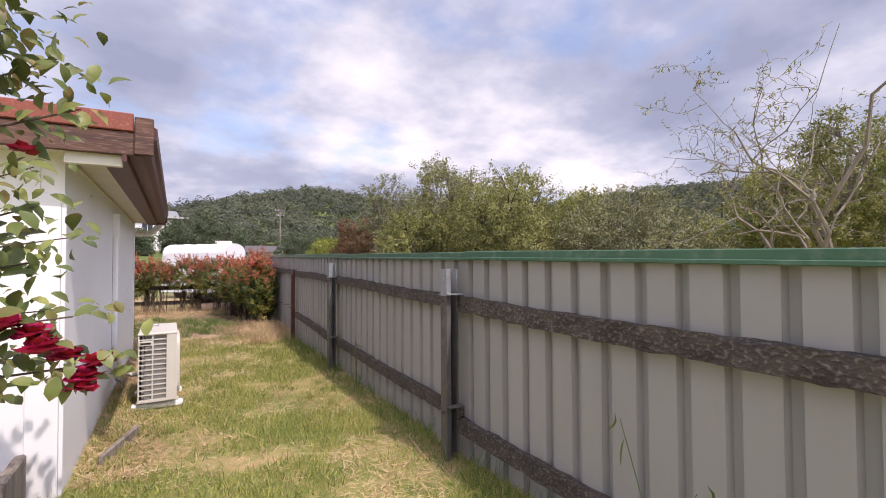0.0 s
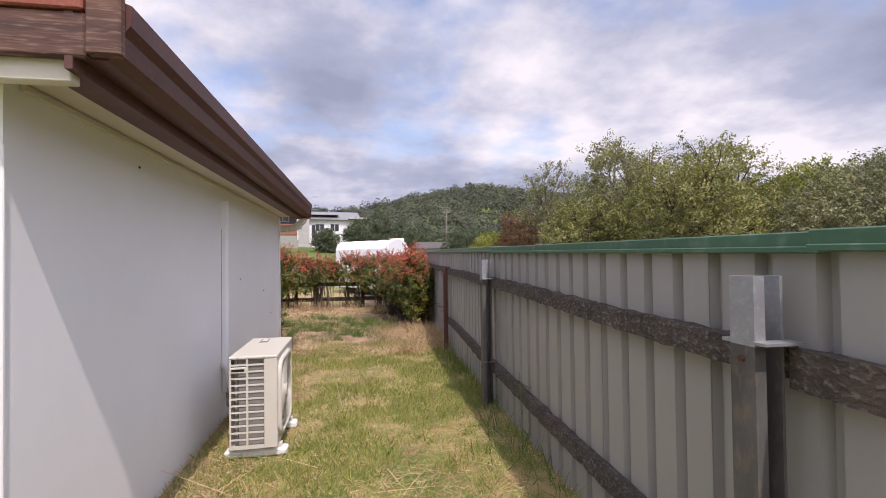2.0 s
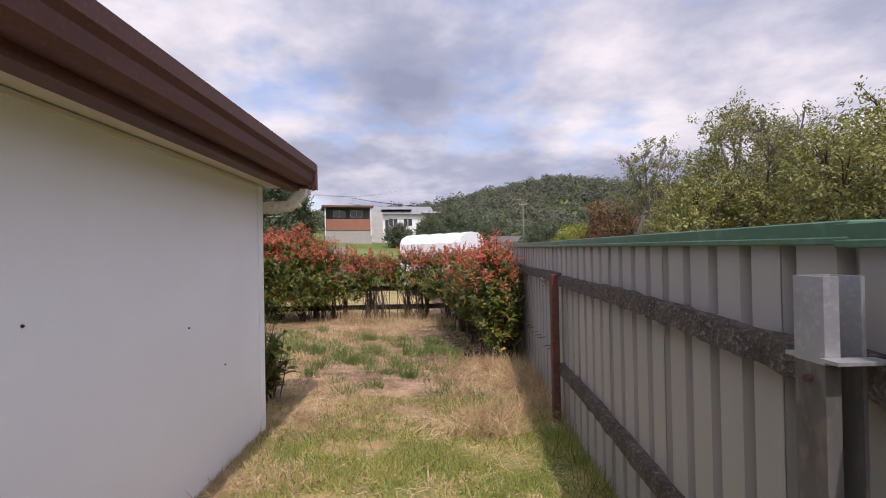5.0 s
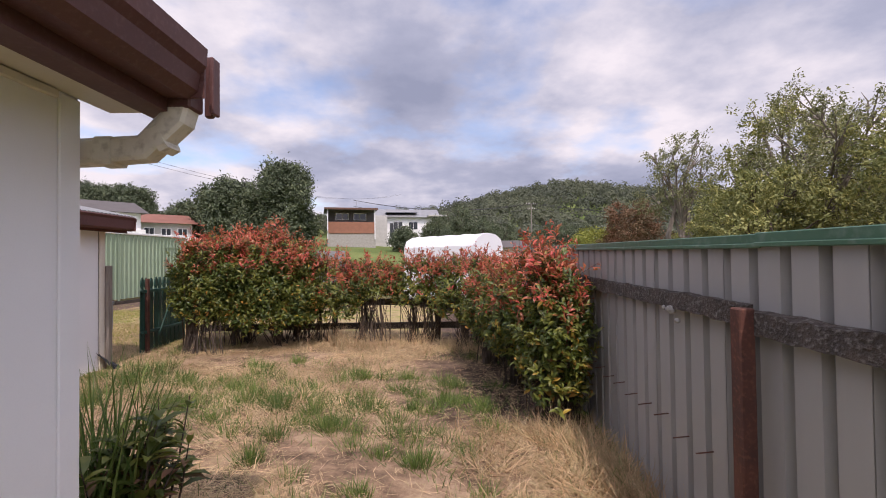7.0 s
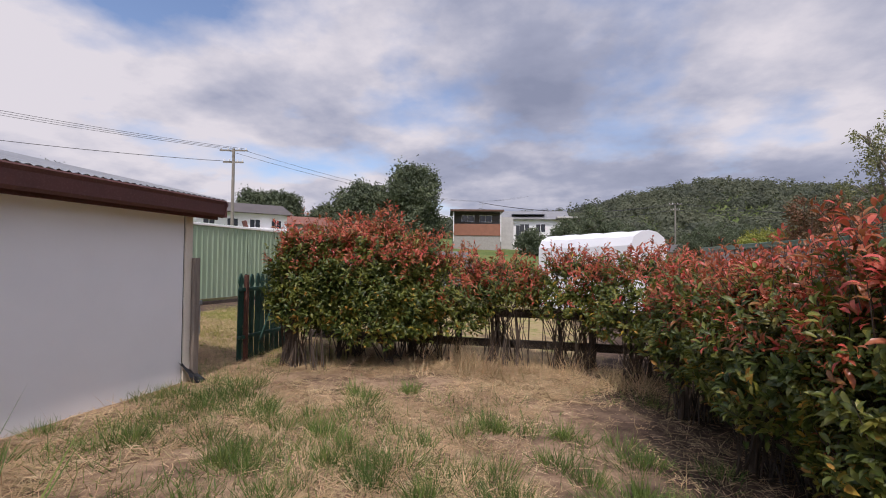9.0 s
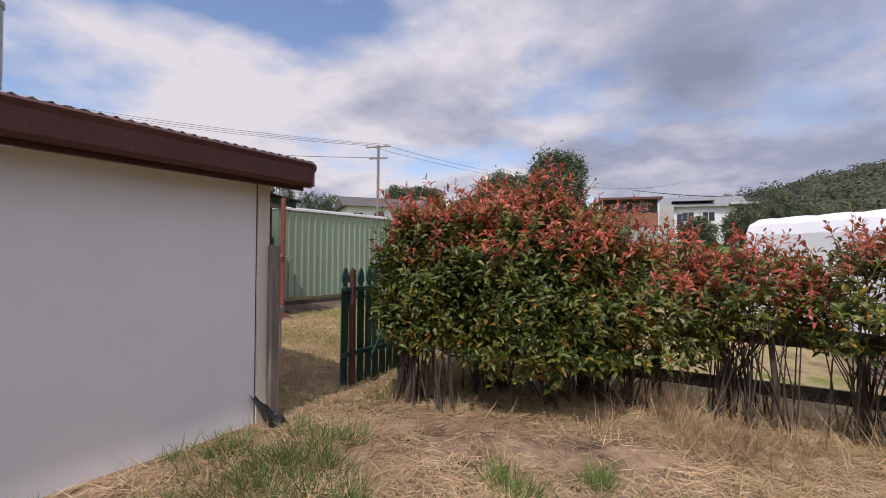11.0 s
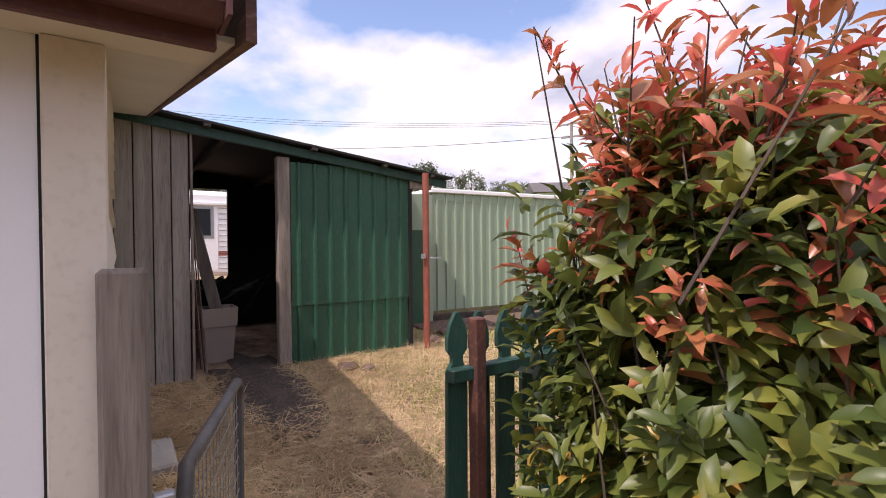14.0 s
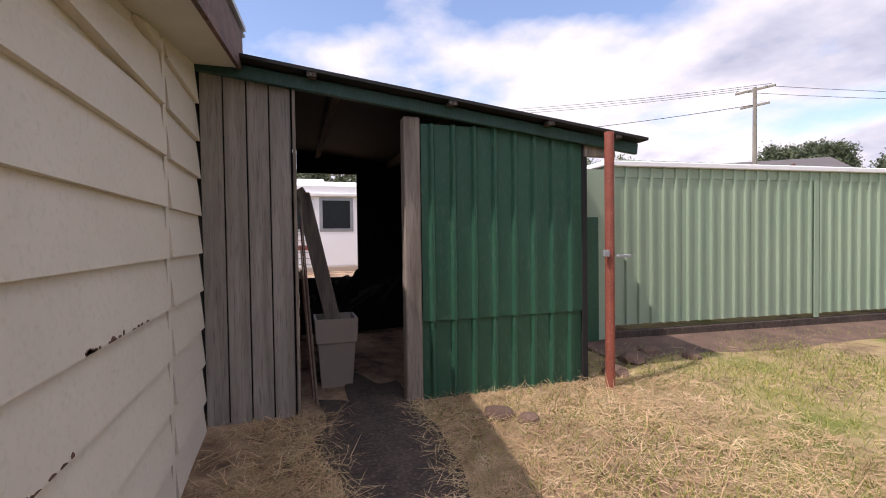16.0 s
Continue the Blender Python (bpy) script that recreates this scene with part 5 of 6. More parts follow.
# dense leafy head
for _ in range(520):
    q = RNG.normal(0, 1, 3) * [0.19, 0.2, 0.15]
    P.append(q * 0.72 + np.array(nearer((-0.84, 2.62, 2.60))))
    A_.append(RNG.normal(0, 1, 3) + [0.2, 0, -0.4])
    U_.append([0, -0.5, 0.8])
P, A_, U_ = np.array(P), np.array(A_), np.array(U_)
ln = RNG.uniform(0.045, 0.085, len(P))
tagged(leaves("leaves", P, A_, U_, ln, ln * 0.6, "rosegreen", rose, "green and bronze leaflets"), kind="stuff")
def bloom(at, r, seed):
    rg = np.random.default_rng(seed)
    k = 26
    t = np.linspace(0, 1, k)
    ang = 2.4 * np.arange(k)
    aim = np.stack([np.cos(ang) * (0.25 + t), np.sin(ang) * (0.25 + t), 1.1 - 1.1 * t], -1) + rg.normal(0, 0.15, (k, 3))
    base = np.tile(np.array(at), (k, 1)) + rg.normal(0, r * 0.08, (k, 3))
    upv = np.stack([-np.cos(ang), -np.sin(ang), np.ones(k) * 0.6], -1)
    ln = r * (0.65 + 0.5 * t)
    leaves("flower", base, aim, upv, ln, ln * 1.05, "rosered", rose, "crimson double rose", curl=-0.12)


for k, (xx, yy, zz, r) in enumerate(((-0.28, 2.74, 1.02, 0.062), (-0.33, 2.72, 0.97, 0.055), (-0.40, 2.76, 1.06, 0.055), (-0.48, 2.70, 1.12, 0.065), (-0.52, 2.72, 1.18, 0.06), (-0.62, 2.70, 1.22, 0.07),
                                     (-0.68, 2.68, 1.20, 0.07), (-0.74, 2.62, 1.17, 0.06), (-0.56, 2.72, 2.0, 0.04), (-0.72, 2.6, 2.08, 0.055), (-0.34, 2.70, 0.93, 0.05))):
    bloom(nearer((xx, yy, zz)), r * 0.95, k)

# weeds and a tall leafy plant at the house corner
RNG = np.random.default_rng(21)
weed = thing("corner_weeds", (-0.95, 10.45, -0.05), "tall grassy weeds with seed heads and broad leaves at the house corner", "weeds")
k = 150
b = np.stack([RNG.normal(-1.02, 0.12, k), RNG.normal(10.5, 0.15, k), np.full(k, -0.06)], -1)
a = np.stack([RNG.normal(0, 0.16, k), RNG.normal(0, 0.16, k), np.ones(k)], -1)
ln = RNG.uniform(0.55, 1.22, k)
tagged(leaves("blades", b, a, RNG.normal(0, 1, (k, 3)), ln, np.full(k, 0.022), "tuft", weed, detail=0, curl=0.22), kind="stuff")
stems = bmesh.new()
P, A_ = [], []
for q in range(22):
    f = Vector((RNG.normal(-0.84, 0.09), RNG.normal(10.5, 0.11), -0.06))
    t = f + Vector((RNG.normal(0.05, 0.10), RNG.normal(0.0, 0.10), RNG.uniform(0.35, 0.80)))
    tube(stems, [f, f.lerp(t, 0.5) + Vector((0.01, 0.01, 0.02)), t], [0.008, 0.006, 0.003], 5, False)
    for w in range(16):
        g_ = RNG.uniform(0.3, 1.0)
        P.append(f.lerp(t, g_))
        A_.append((RNG.normal(0, 1), RNG.normal(0, 1), RNG.uniform(0.0, 0.9)))
part("stems", stems, "bark", weed)
P, A_ = np.array(P), np.array(A_)
ln = RNG.uniform(0.10, 0.19, len(P))
red = (RNG.random(len(P)) < 0.45) & (P[:, 2] < 0.45)
tagged(leaves("broad_leaves", P[~red], A_[~red], np.tile([0.1, 0.1, 1.0], ((~red).sum(), 1)), ln[~red], ln[~red] * 0.38, "leaf", weed), kind="stuff")
tagged(leaves("red_leaves", P[red], A_[red], np.tile([0.1, 0.1, 1.0], (red.sum(), 1)), ln[red] * 0.8, ln[red] * 0.32, "plumleaf", weed), kind="stuff")

# ---------------------------------------------------------------- trees
def tree(name, x, y, height, spread, leaf, label, seed, n=4200, size=0.22, clear=0.15, lobes=14, group="", bark="bark", slim=0.30, trunks=1, gap=0.0):
    """A tree with limbs and an uneven crown of many small leaf sprays."""
    global RNG
    RNG = np.random.default_rng(seed)
    if size < 0.25:
        n, size = int(n * 1.7), size * 0.8
    z0 = gz(x, y)
    th = thing(name, (x, y, z0), label, "tree", group)
    centres, radii = [], []
    for k in range(lobes):
        a = 2.4 * k + RNG.uniform(-0.4, 0.4)
        f = (k + 0.5) / lobes
        rr = spread * math.sqrt(max(0.02, 1 - (abs(f - 0.42) / 0.62) ** 2)) * RNG.uniform(0.35, 0.85)
        zc = z0 + height * (clear + (1 - clear) * (0.12 + 0.78 * f))
        centres.append((x + rr * math.cos(a), y + rr * math.sin(a), zc))
        radii.append(RNG.uniform(0.32, 0.50) * spread * (1.05 - 0.45 * f))
    bm = bmesh.new()
    top = Vector((x + 0.03 * height, y, z0 + height * 0.74))
    for q in range(trunks):
        off = Vector((RNG.uniform(-0.3, 0.3) * (trunks > 1), RNG.uniform(-0.3, 0.3) * (trunks > 1), 0))
        foot = Vector((x, y, z0 - 0.2)) + off
        mid = foot.lerp(top, 0.45) + Vector((RNG.normal(0, 0.03) * height, RNG.normal(0, 0.03) * height, 0))
        tube(bm, [foot, foot.lerp(mid, 0.5), mid, mid.lerp(top, 0.6), top], [0.03 * height, 0.024 * height, 0.017 * height, 0.009 * height, 0.003 * height], 7, False)
    for c, r in zip(centres, radii):
        c = Vector(c)
        s_ = Vector((x, y, z0 + max(0.12, (c.z - z0) / height * 0.55) * height))
        m1 = s_.lerp(c, 0.5) + Vector((RNG.normal(0, 0.1) * spread, RNG.normal(0, 0.1) * spread, 0.02 * height))
        tube(bm, [s_, m1, c], [0.010 * height, 0.007 * height, 0.003 * height], 5, False)
        for _ in range(6):
            e = c + Vector(unit(1)[0]) * r * 0.8
            tube(bm, [m1.lerp(c, 0.6), c.lerp(e, 0.5) + Vector((0, 0, 0.05 * r)), e], [0.004 * height, 0.003 * height, 0.001 * height], 4, False)
    part("trunk", bm, bark, th)
    w = np.array(radii) ** 2
    ns = n // 9
    pick = RNG.choice(lobes, ns, p=w / w.sum())
    d = unit(ns)
    rad = RNG.uniform(0.2, 1, ns) ** slim
    lump = 1 + 0.45 * np.array([noise.noise(Vector(q) * 2.2 + Vector((k, seed, 0))) for q, k in zip(d, pick)])
    p = np.array(centres)[pick] + d * (np.array(radii)[pick] * rad * lump)[:, None] * [1, 1, 0.8]
    if gap:
        hole = np.array([noise.noise(Vector(q) * (3.2 / spread)) for q in p])
        p, d = p[hole > -gap], d[hole > -gap]
    # every spray: a short shoot growing outwards and up, set with small leaves
    each = 24
    grow = d * 0.8 + [0, 0, 0.15] + RNG.normal(0, 0.45, d.shape)
    grow /= np.linalg.norm(grow, axis=1, keepdims=True)
    reach = size * 1.9 * RNG.uniform(0.6, 1.3, len(p))
    p, grow, reach, d = np.repeat(p, each, 0), np.repeat(grow, each, 0), np.repeat(reach, each), np.repeat(d, each, 0)
    k = len(p)
    p = p + grow * (reach * RNG.uniform(-0.7, 0.7, k))[:, None] + RNG.normal(0, 1, (k, 3)) * reach[:, None] * 0.33
    ok = p[:, 2] > z0 + 0.15
    p, grow, d = p[ok], grow[ok], d[ok]
    k = len(p)
    aim = grow + RNG.normal(0, 0.55, (k, 3))
    ln = size * 0.80 * RNG.uniform(0.6, 1.4, k)
    tagged(leaves("crown", p, aim, d * 1.0 + unit(k) * 0.6 + [0, 0, 0.5], ln, ln * 0.48, leaf, th, detail=1), kind="stuff")
    return th


def polar(az, d, ox=0.0, oy=0.0):
    return ox + d * math.sin(radians(az)), oy + d * math.cos(radians(az))


GT = "trees behind the steel fence"
x, y = polar(37.5, 27); tree("broad_tree", x, y, 6.6, 5.4, "willow", "broad yellow-green bushy tree behind the fence", 31, 13000, 0.20, 0.02, 22, GT, trunks=3, slim=0.4)
x, y = polar(30.0, 33); tree("tall_thin_tree", x, y, 9.0, 3.4, "willow", "taller pale green tree with a thin open crown", 32, 5500, 0.22, 0.25, 16, GT, "palebark", trunks=2, gap=0.15)
x, y = polar(27.0, 26); tree("low_tree", x, y, 4.4, 2.9, "willow", "low yellow-green bushy tree behind the fence", 33, 6000, 0.19, 0.0, 14, GT, trunks=3)
x, y = polar(52.5, 26); tree("olive_tree", x, y, 5.2, 5.2, "olive", "dull olive-green spreading tree behind the fence", 34, 13000, 0.19, 0.0, 22, GT, "palebark", trunks=3)
x, y = polar(46.5, 34); tree("lime_tree", x, y, 6.8, 3.2, "lime", "bright lime-green young tree behind the fence", 35, 5500, 0.22, 0.1, 14, GT)
x, y = polar(63.0, 29); tree("lime_bush", x, y, 3.6, 3.6, "lime", "low bright yellow-green bush behind the fence", 36, 6500, 0.18, 0.0, 16, GT, trunks=3)
x, y = polar(71.5, 24); tree("feathery_tree", x, y, 7.6, 3.2, "willow", "feathery pale green tree with visible limbs", 37, 10000, 0.18, 0.12, 18, GT, "palebark", trunks=3, gap=0.2)
x, y = polar(66.0, 30); tree("feathery_tree", x, y, 7.0, 2.6, "lime", "feathery pale green tree with visible limbs", 38, 7000, 0.18, 0.15, 12, GT, "palebark", trunks=2, gap=0.12)
x, y = polar(41.0, 22, 0.9, 7.8); tree("broad_tree", x, y, 8.0, 4.6, "olive", "broad yellow-green bushy tree behind the fence", 39, 9000, 0.18, 0.03, 18, GT, "palebark", trunks=3, gap=0.05)
x, y = polar(27.8, 29, 0.9, 7.8); tree("open_tree", x, y, 8.6, 2.6, "olive", "open-crowned tree on pale forked limbs", 40, 2400, 0.20, 0.45, 12, GT, "palebark", trunks=3, gap=0.1)
x, y = polar(23.0, 38, 0.9, 7.8); tree("copper_tree", x, y, 5.7, 3.0, "plumleaf", "round copper-red tree among green ones", 41, 5000, 0.22, 0.02, 14)
x, y = polar(18.5, 40, 0.9, 7.8); tree("lime_bush", x, y, 3.9, 2.4, "lime", "low bright yellow-green bush behind the fence", 42, 3500, 0.22, 0.0, 12, GT, trunks=2)
for az, d, h, r, m_, sd in ((30.5, 36, 4.6, 3.2, "willow", 43), (35.5, 40, 5.0, 3.6, "olive", 44), (58, 36, 5.0, 4.0, "olive", 45), (81, 26, 6.5, 3.5, "olive", 46), (14.5, 62, 5.0, 3.4, "gum", 47), (16.8, 66, 5.2, 3.4, "gum", 48)):
    x, y = polar(az, d, 0.5, 6)
    tree("bushy_tree", x, y, h, r, m_, "bushy green tree in the distance beyond the fence", sd, 4500, 0.24, 0.0, 14, "far bushy trees", trunks=2)

# tall bare willow with curling branches
RNG = np.random.default_rng(77)
bare = thing("curly_willow", (*polar(70.5, 20), 0), "half-bare curly willow with pale twisting branches", "tree")
bm = bmesh.new()
tw_p, tw_a = [], []


def twig(p, d, length, r, depth):
    pts, rr = [p], [r]
    n = 7
    for k in range(n):
        d = (d + Vector((RNG.normal(0, 0.30), RNG.normal(0, 0.30), RNG.normal(0.04, 0.26)))).normalized()
        p = p + d * (length / n)
        pts.append(p)
        rr.append(r * (1 - 0.8 * (k + 1) / n) + 0.004)
        if depth and k > 0 and RNG.random() < (0.75 if depth > 1 else 0.85):
            nd = (d + Vector((RNG.normal(0, 0.7), RNG.normal(0, 0.7), RNG.normal(0.05, 0.45)))).normalized()
            twig(p, nd, length * RNG.uniform(0.35, 0.6), rr[-1] * 0.55, depth - 1)
        if depth <= 1:
            for _ in range(2):
                tw_p.append(tuple(p))
                tw_a.append((RNG.normal(), RNG.normal(), RNG.normal() - 0.6))
    tube(bm, pts, rr, 5, False)


bx, by = polar(70.5, 20)
for k, (ax_, ay_, az_) in enumerate(((-0.55, 0.1, 1), (-0.25, 0.1, 1), (0.1, 0.2, 1), (-0.75, -0.1, 0.75), (0.45, 0, 0.9))):
    twig(Vector((bx + 0.15 * k, by, -0.1)), Vector((ax_, ay_, az_)).normalized(), (10.0, 8.0, 6.2, 7.5, 5.0)[k], 0.10, 3)
part("trunk", bm, "palebark", bare)
sel = RNG.random(len(tw_p)) < 0.28
P = np.array(tw_p)[sel]
ln = RNG.uniform(0.10, 0.2, len(P))
tagged(leaves("crown", P, np.array(tw_a)[sel], unit(len(P)), ln, ln * 0.28, "willow", bare, detail=1), kind="stuff")

# far big trees
GF = "big dark trees up the slope"
for az, d, h, r, sd in ((-18.6, 62, 13.0, 4.9, 51), (-23.8, 64, 9.8, 5.2, 52), (-28.0, 70, 7.0, 3.6, 53), (-33.5, 90, 11.5, 4.2, 54), (-36.5, 92, 12.0, 4.2, 55)):
    x, y = polar(az, d, 0.45, 9.9)
    h = h * (0.9 if sd < 53 else 0.8)
    tree("big_tree", x, y, h, r, "gum", "large rounded dark green tree on the slope", sd, 16000, 0.42, 0.0, 26, GF, slim=0.45)
for az, d, h, r, m_, sd in ((3.2, 72, 7.6, 3.0, "gum", 56), (-3.6, 58, 2.9, 1.7, "gum", 57), (0.2, 66, 5.0, 2.4, "gum", 58), (8.8, 90, 6.0, 3.5, "gum", 59), (6.0, 100, 7, 4, "gum", 60)):
    x, y = polar(az, d, 0.45, 9.9)
    tree("slope_tree", x, y, h, r, m_, "rounded green tree on the far slope", sd, 3500, 0.30, 0.0, 12, "trees on the far slope")
for az, d, h, r, sd in ((-52, 60, 9, 3.5, 61), (-48, 75, 8, 4, 62), (-45.5, 80, 8, 4, 63), (-84, 30, 6.2, 3.0, 64), (-89, 32, 6.6, 3.0, 65), (-57, 45, 8.5, 2.2, 66)):
    x, y = polar(az, d, -4.1, 15.1)
    tree("gum_tree", x, y, h, r, "gum", "dark gum tree beyond the sheds", sd, 3500, 0.28, 0.15, 12, "gum trees beyond the sheds")

# woods on the ridge
RNG = np.random.default_rng(90)
P, Q = [], []
for az, d in zip(RNG.uniform(-45, 100, 5200), 8 + 340 * np.sqrt(RNG.uniform(0.16, 1.05, 5200))):
    x, y = d * math.sin(radians(az)), 8 + d * math.cos(radians(az))
    if d < np.interp(az, [-45, -8, 0, 6, 30, 100], [235, 190, 150, 120, 100, 100]):
        continue
    z = gz(x, y)
    h = RNG.uniform(5, 9.5) + 3.0 * (RNG.random() < 0.12)
    k = 60
    q = RNG.normal(0, 1, (k, 3))
    q /= np.linalg.norm(q, axis=1, keepdims=True)
    q[:, 2] = np.abs(q[:, 2]) * 1.1
    Q.append(q)
    P.append(np.array([x, y, z]) + [0, 0, h * 0.35] + q * [3.9, 3.9, h * 0.46] * RNG.uniform(0.8, 1.06, (k, 1)) * RNG.uniform(0.75, 1.2))
P, Q = np.concatenate(P), np.concatenate(Q)
ln = RNG.uniform(0.8, 1.7, len(P))
woods = leaves("ridge_woods", P, np.cross(Q, unit(len(P))), Q + unit(len(P)) * 0.35, ln, ln * 0.75, "far", None, detail=1)
tagged(woods, "dark eucalypt woodland covering the distant ridge", "woods", kind="stuff")

# ---------------------------------------------------------------- far houses
def window(parent, m, w, h, mat="white"):
    """A framed window on the local plane y = 0, facing -y, centred on m."""
    bm = bmesh.new()
    t = 0.07
    for lo, hi in (((-w / 2, -0.05, -h / 2), (w / 2, 0.0, -h / 2 + t)), ((-w / 2, -0.05, h / 2 - t), (w / 2, 0.0, h / 2)),
                   ((-w / 2, -0.05, -h / 2 + t), (-w / 2 + t, 0.0, h / 2 - t)), ((w / 2 - t, -0.05, -h / 2 + t), (w / 2, 0.0, h / 2 - t)), ((-0.03, -0.045, -h / 2 + t), (0.03, 0, h / 2 - t))):
        box(bm, lo, hi, 0, m)
    f = part("window", bm, mat, parent)
    part("pane", block((-w / 2 + t, -0.02, -h / 2 + t), (w / 2 - t, -0.004, h / 2 - t), 0, m), "glass", f)


def facing(az, d, ox, oy, z=None, turn=0.0):
    x, y = polar(az, d, ox, oy)
    return pose(x, y, gz(x, y) if z is None else z, 0, 0, -az + turn)


# brick-fronted house with a verandah roof
m = Matrix.Translation((0, 0, 2.2)) @ facing(-10.2, 64, 0.45, 9.9, turn=4)
h1 = thing("brick_house", m.translation, "brick-fronted house with verandah and flat roof on the slope", "house")
part("wall", block((-3.3, 0, -3.6), (3.3, 5, -0.1), 0, m), "concrete", h1, "grey block base")
part("balustrade", block((-3.3, -0.1, -0.3), (3.3, 0.1, 1.3), 0.02, m), "brick", h1, "orange brick balustrade")
# back wall in dark roof colour, standing for the verandah's shade
part("wall", block((-3.2, 1.8, -0.1), (3.3, 6, 3.0), 0, m), "tile", h1)
part("roof", block((-3.7, -0.6, 3.0), (3.6, 6.4, 3.22), 0.02, m), "tile", h1)
part("fascia", block((-3.72, -0.64, 2.98), (3.62, -0.6, 3.24), 0, m), "barge", h1)
for xx in (-3.25, 3.2):
    part("post", block((xx - 0.06, -0.3, -1.1), (xx + 0.06, -0.18, 3.0), 0, m), "white", h1)
window(h1, m @ pose(-1.2, 1.79, 2.2), 1.8, 1.0)
window(h1, m @ pose(1.3, 1.79, 2.2), 1.8, 1.0)
part("aerial", block((0.8, 2, 3.2), (0.85, 2.05, 4.6), 0, m), "galv", h1)
part("aerial_bar", block((0.3, 2.0, 4.2), (1.4, 2.04, 4.24), 0, m), "galv", h1)
m = Matrix.Translation((0, 0, 2.4)) @ facing(-2.4, 72, 0.45, 9.9, turn=8)
h2 = thing("white_house", m.translation, "white house with pitched roof and solar panels on the slope", "house")
part("wall", block((-7, 0, -3.8), (3.5, 6, 2.4), 0, m), "white", h2)
part("wing", block((-7.6, -1.4, -3.8), (-4.4, 0, 2.6), 0, m), "render", h2)
part("roof", prism(bmesh.new(), [(-0.6, 2.4), (6.6, 2.4), (3, 4.0)], "x", -7.9, 4.2), "zinc", h2).data.transform(m)
part("solar_panel", beam(m @ Vector((-4.5, 1.0, 3.2)), m @ Vector((0.5, 1.0, 3.2)), 2.0, 0.06), "solar", h2)
window(h2, m @ pose(-2.6, -0.01, 1.1), 1.5, 1.3)
window(h2, m @ pose(-0.2, -0.01, 1.1), 1.5, 1.3)
part("carport_roof", block((2.0, -1.5, 2.5), (5.0, 5, 2.75), 0.02, m), "render", h2)
part("door", block((-3.9, -0.06, -0.6), (-3.1, -0.01, 1.5), 0.01, m), "glass", h2)
# two-storey white houses above the sheds
for k, (az, d, w, lab) in enumerate(((-37.6, 50, 8.5, "two-storey white house with dark roof beyond the sheds"), (-31.3, 62, 7.5, "pale weatherboard house with red roof beyond the sheds"), (-27.2, 74, 6.5, "pale weatherboard house with red roof beyond the sheds"))):
    m = facing(az, d, 0.45, 9.9, turn=14)
    hh = thing("hillside_house", m.translation, lab, "house", "houses up the hill")
    zb, zt = 0.0, (4.0, 3.0, 2.4)[k]
    part("wall", block((-w / 2, 0, zb - 1.5), (w / 2, 6, zt), 0, m), "white" if k == 0 else "render", hh)
    part("brick_base", block((-w / 2 - 0.03, -0.06, zb - 1.5), (w / 2 + 0.03, -0.01, zb + 1.4), 0, m), "brick", hh)
    part("roof", prism(bmesh.new(), [(-0.7, zt), (6.7, zt), (3, zt + 1.3)], "x", -w / 2 - 0.5, w / 2 + 0.5), "tile" if k == 0 else "redroof", hh).data.transform(m)
    for q in range(4):
        window(hh, m @ pose(-w / 2 + 1.1 + q * (w - 2.2) / 3, -0.01, zt - 1.0), 1.1, 0.9)
    part("balcony", block((0.2, -1.2, zt - 2.4), (w / 2, -0.08, zt - 1.6), 0.02, m), "white", hh)
# a low roof in the valley
m = facing(9.8, 70, 0.9, 7.8)
hh = thing("valley_house", m.translation, "small house roof in the valley beyond the hedge", "house")
part("wall", block((-2.4, 0, 0), (2.4, 4, 1.6), 0, m), "render", hh)
part("roof", prism(bmesh.new(), [(-0.5, 1.6), (4.5, 1.6), (2, 2.7)], "x", -2.8, 2.8), "tile", hh).data.transform(m)
m = facing(3.4, 80, 0.9, 7.8)
hh = thing("farm_shed", m.translation, "long low olive shed on the far slope", "shed")
part("wall", block((-3.5, 0, 0), (3.5, 4, 1.7), 0, m), "cream", hh)
part("roof", prism(bmesh.new(), [(-0.4, 1.7), (4.4, 1.7), (2, 2.5)], "x", -3.8, 3.8), "cream", hh).data.transform(m)

# far paling fence, pale strip of road wall
rf = thing("paddock_fence", polar(-6, 30, 0.45, 9.9) + (0,), "grey paling fence along the foot of the paddock", "fence")
for k in range(24):
    x0, y0 = -22 + k * 1.2, 38.5 - 0.05 * k
    part("paling", block((x0, y0, gz(x0, y0) - 0.1), (x0 + 1.15, y0 + 0.05, gz(x0, y0) + 0.75), 0.01), "greyboard", rf)
wf = thing("white_fence", (-12.6, 30, 0.4), "pale ribbed steel fence beyond the garden shed", "fence")
for k in range(7):
    part("panel", block((-12.0 + k * 1.16, 30.5 + 0.3 * k, 0.2), (-10.86 + k * 1.16, 30.56 + 0.3 * k, 2.0), 0.01), "zinc", wf)

# white covered trailer beyond the hedge
tarp = thing("covered_trailer", (1.35, 23.3, 0.0), "vaulted white canvas cover on a low trailer", "trailer")
ca, cb = Vector((0.25, 24.45, 0)), Vector((2.5, 22.1, 0))
axd = (cb - ca).normalized()
nor = Vector((axd.y, -axd.x, 0))
prof = [(-0.7, 0.2), (-0.66, 1.70), (-0.56, 1.92), (-0.3, 2.05), (0, 2.09), (0.3, 2.05), (0.56, 1.92), (0.66, 1.70), (0.7, 0.2)]
bm = bmesh.new()
rings = []
for k in range(13):
    c = ca.lerp(cb, k / 12)
    sag = 1 - 0.012 * (k % 3 == 1)
    rings.append([bm.verts.new(c + nor * u + Vector((0, 0, v * sag + 0.22 * (v > 1) + 0.01 * noise.noise((k, u * 3, v))))) for u, v in prof])
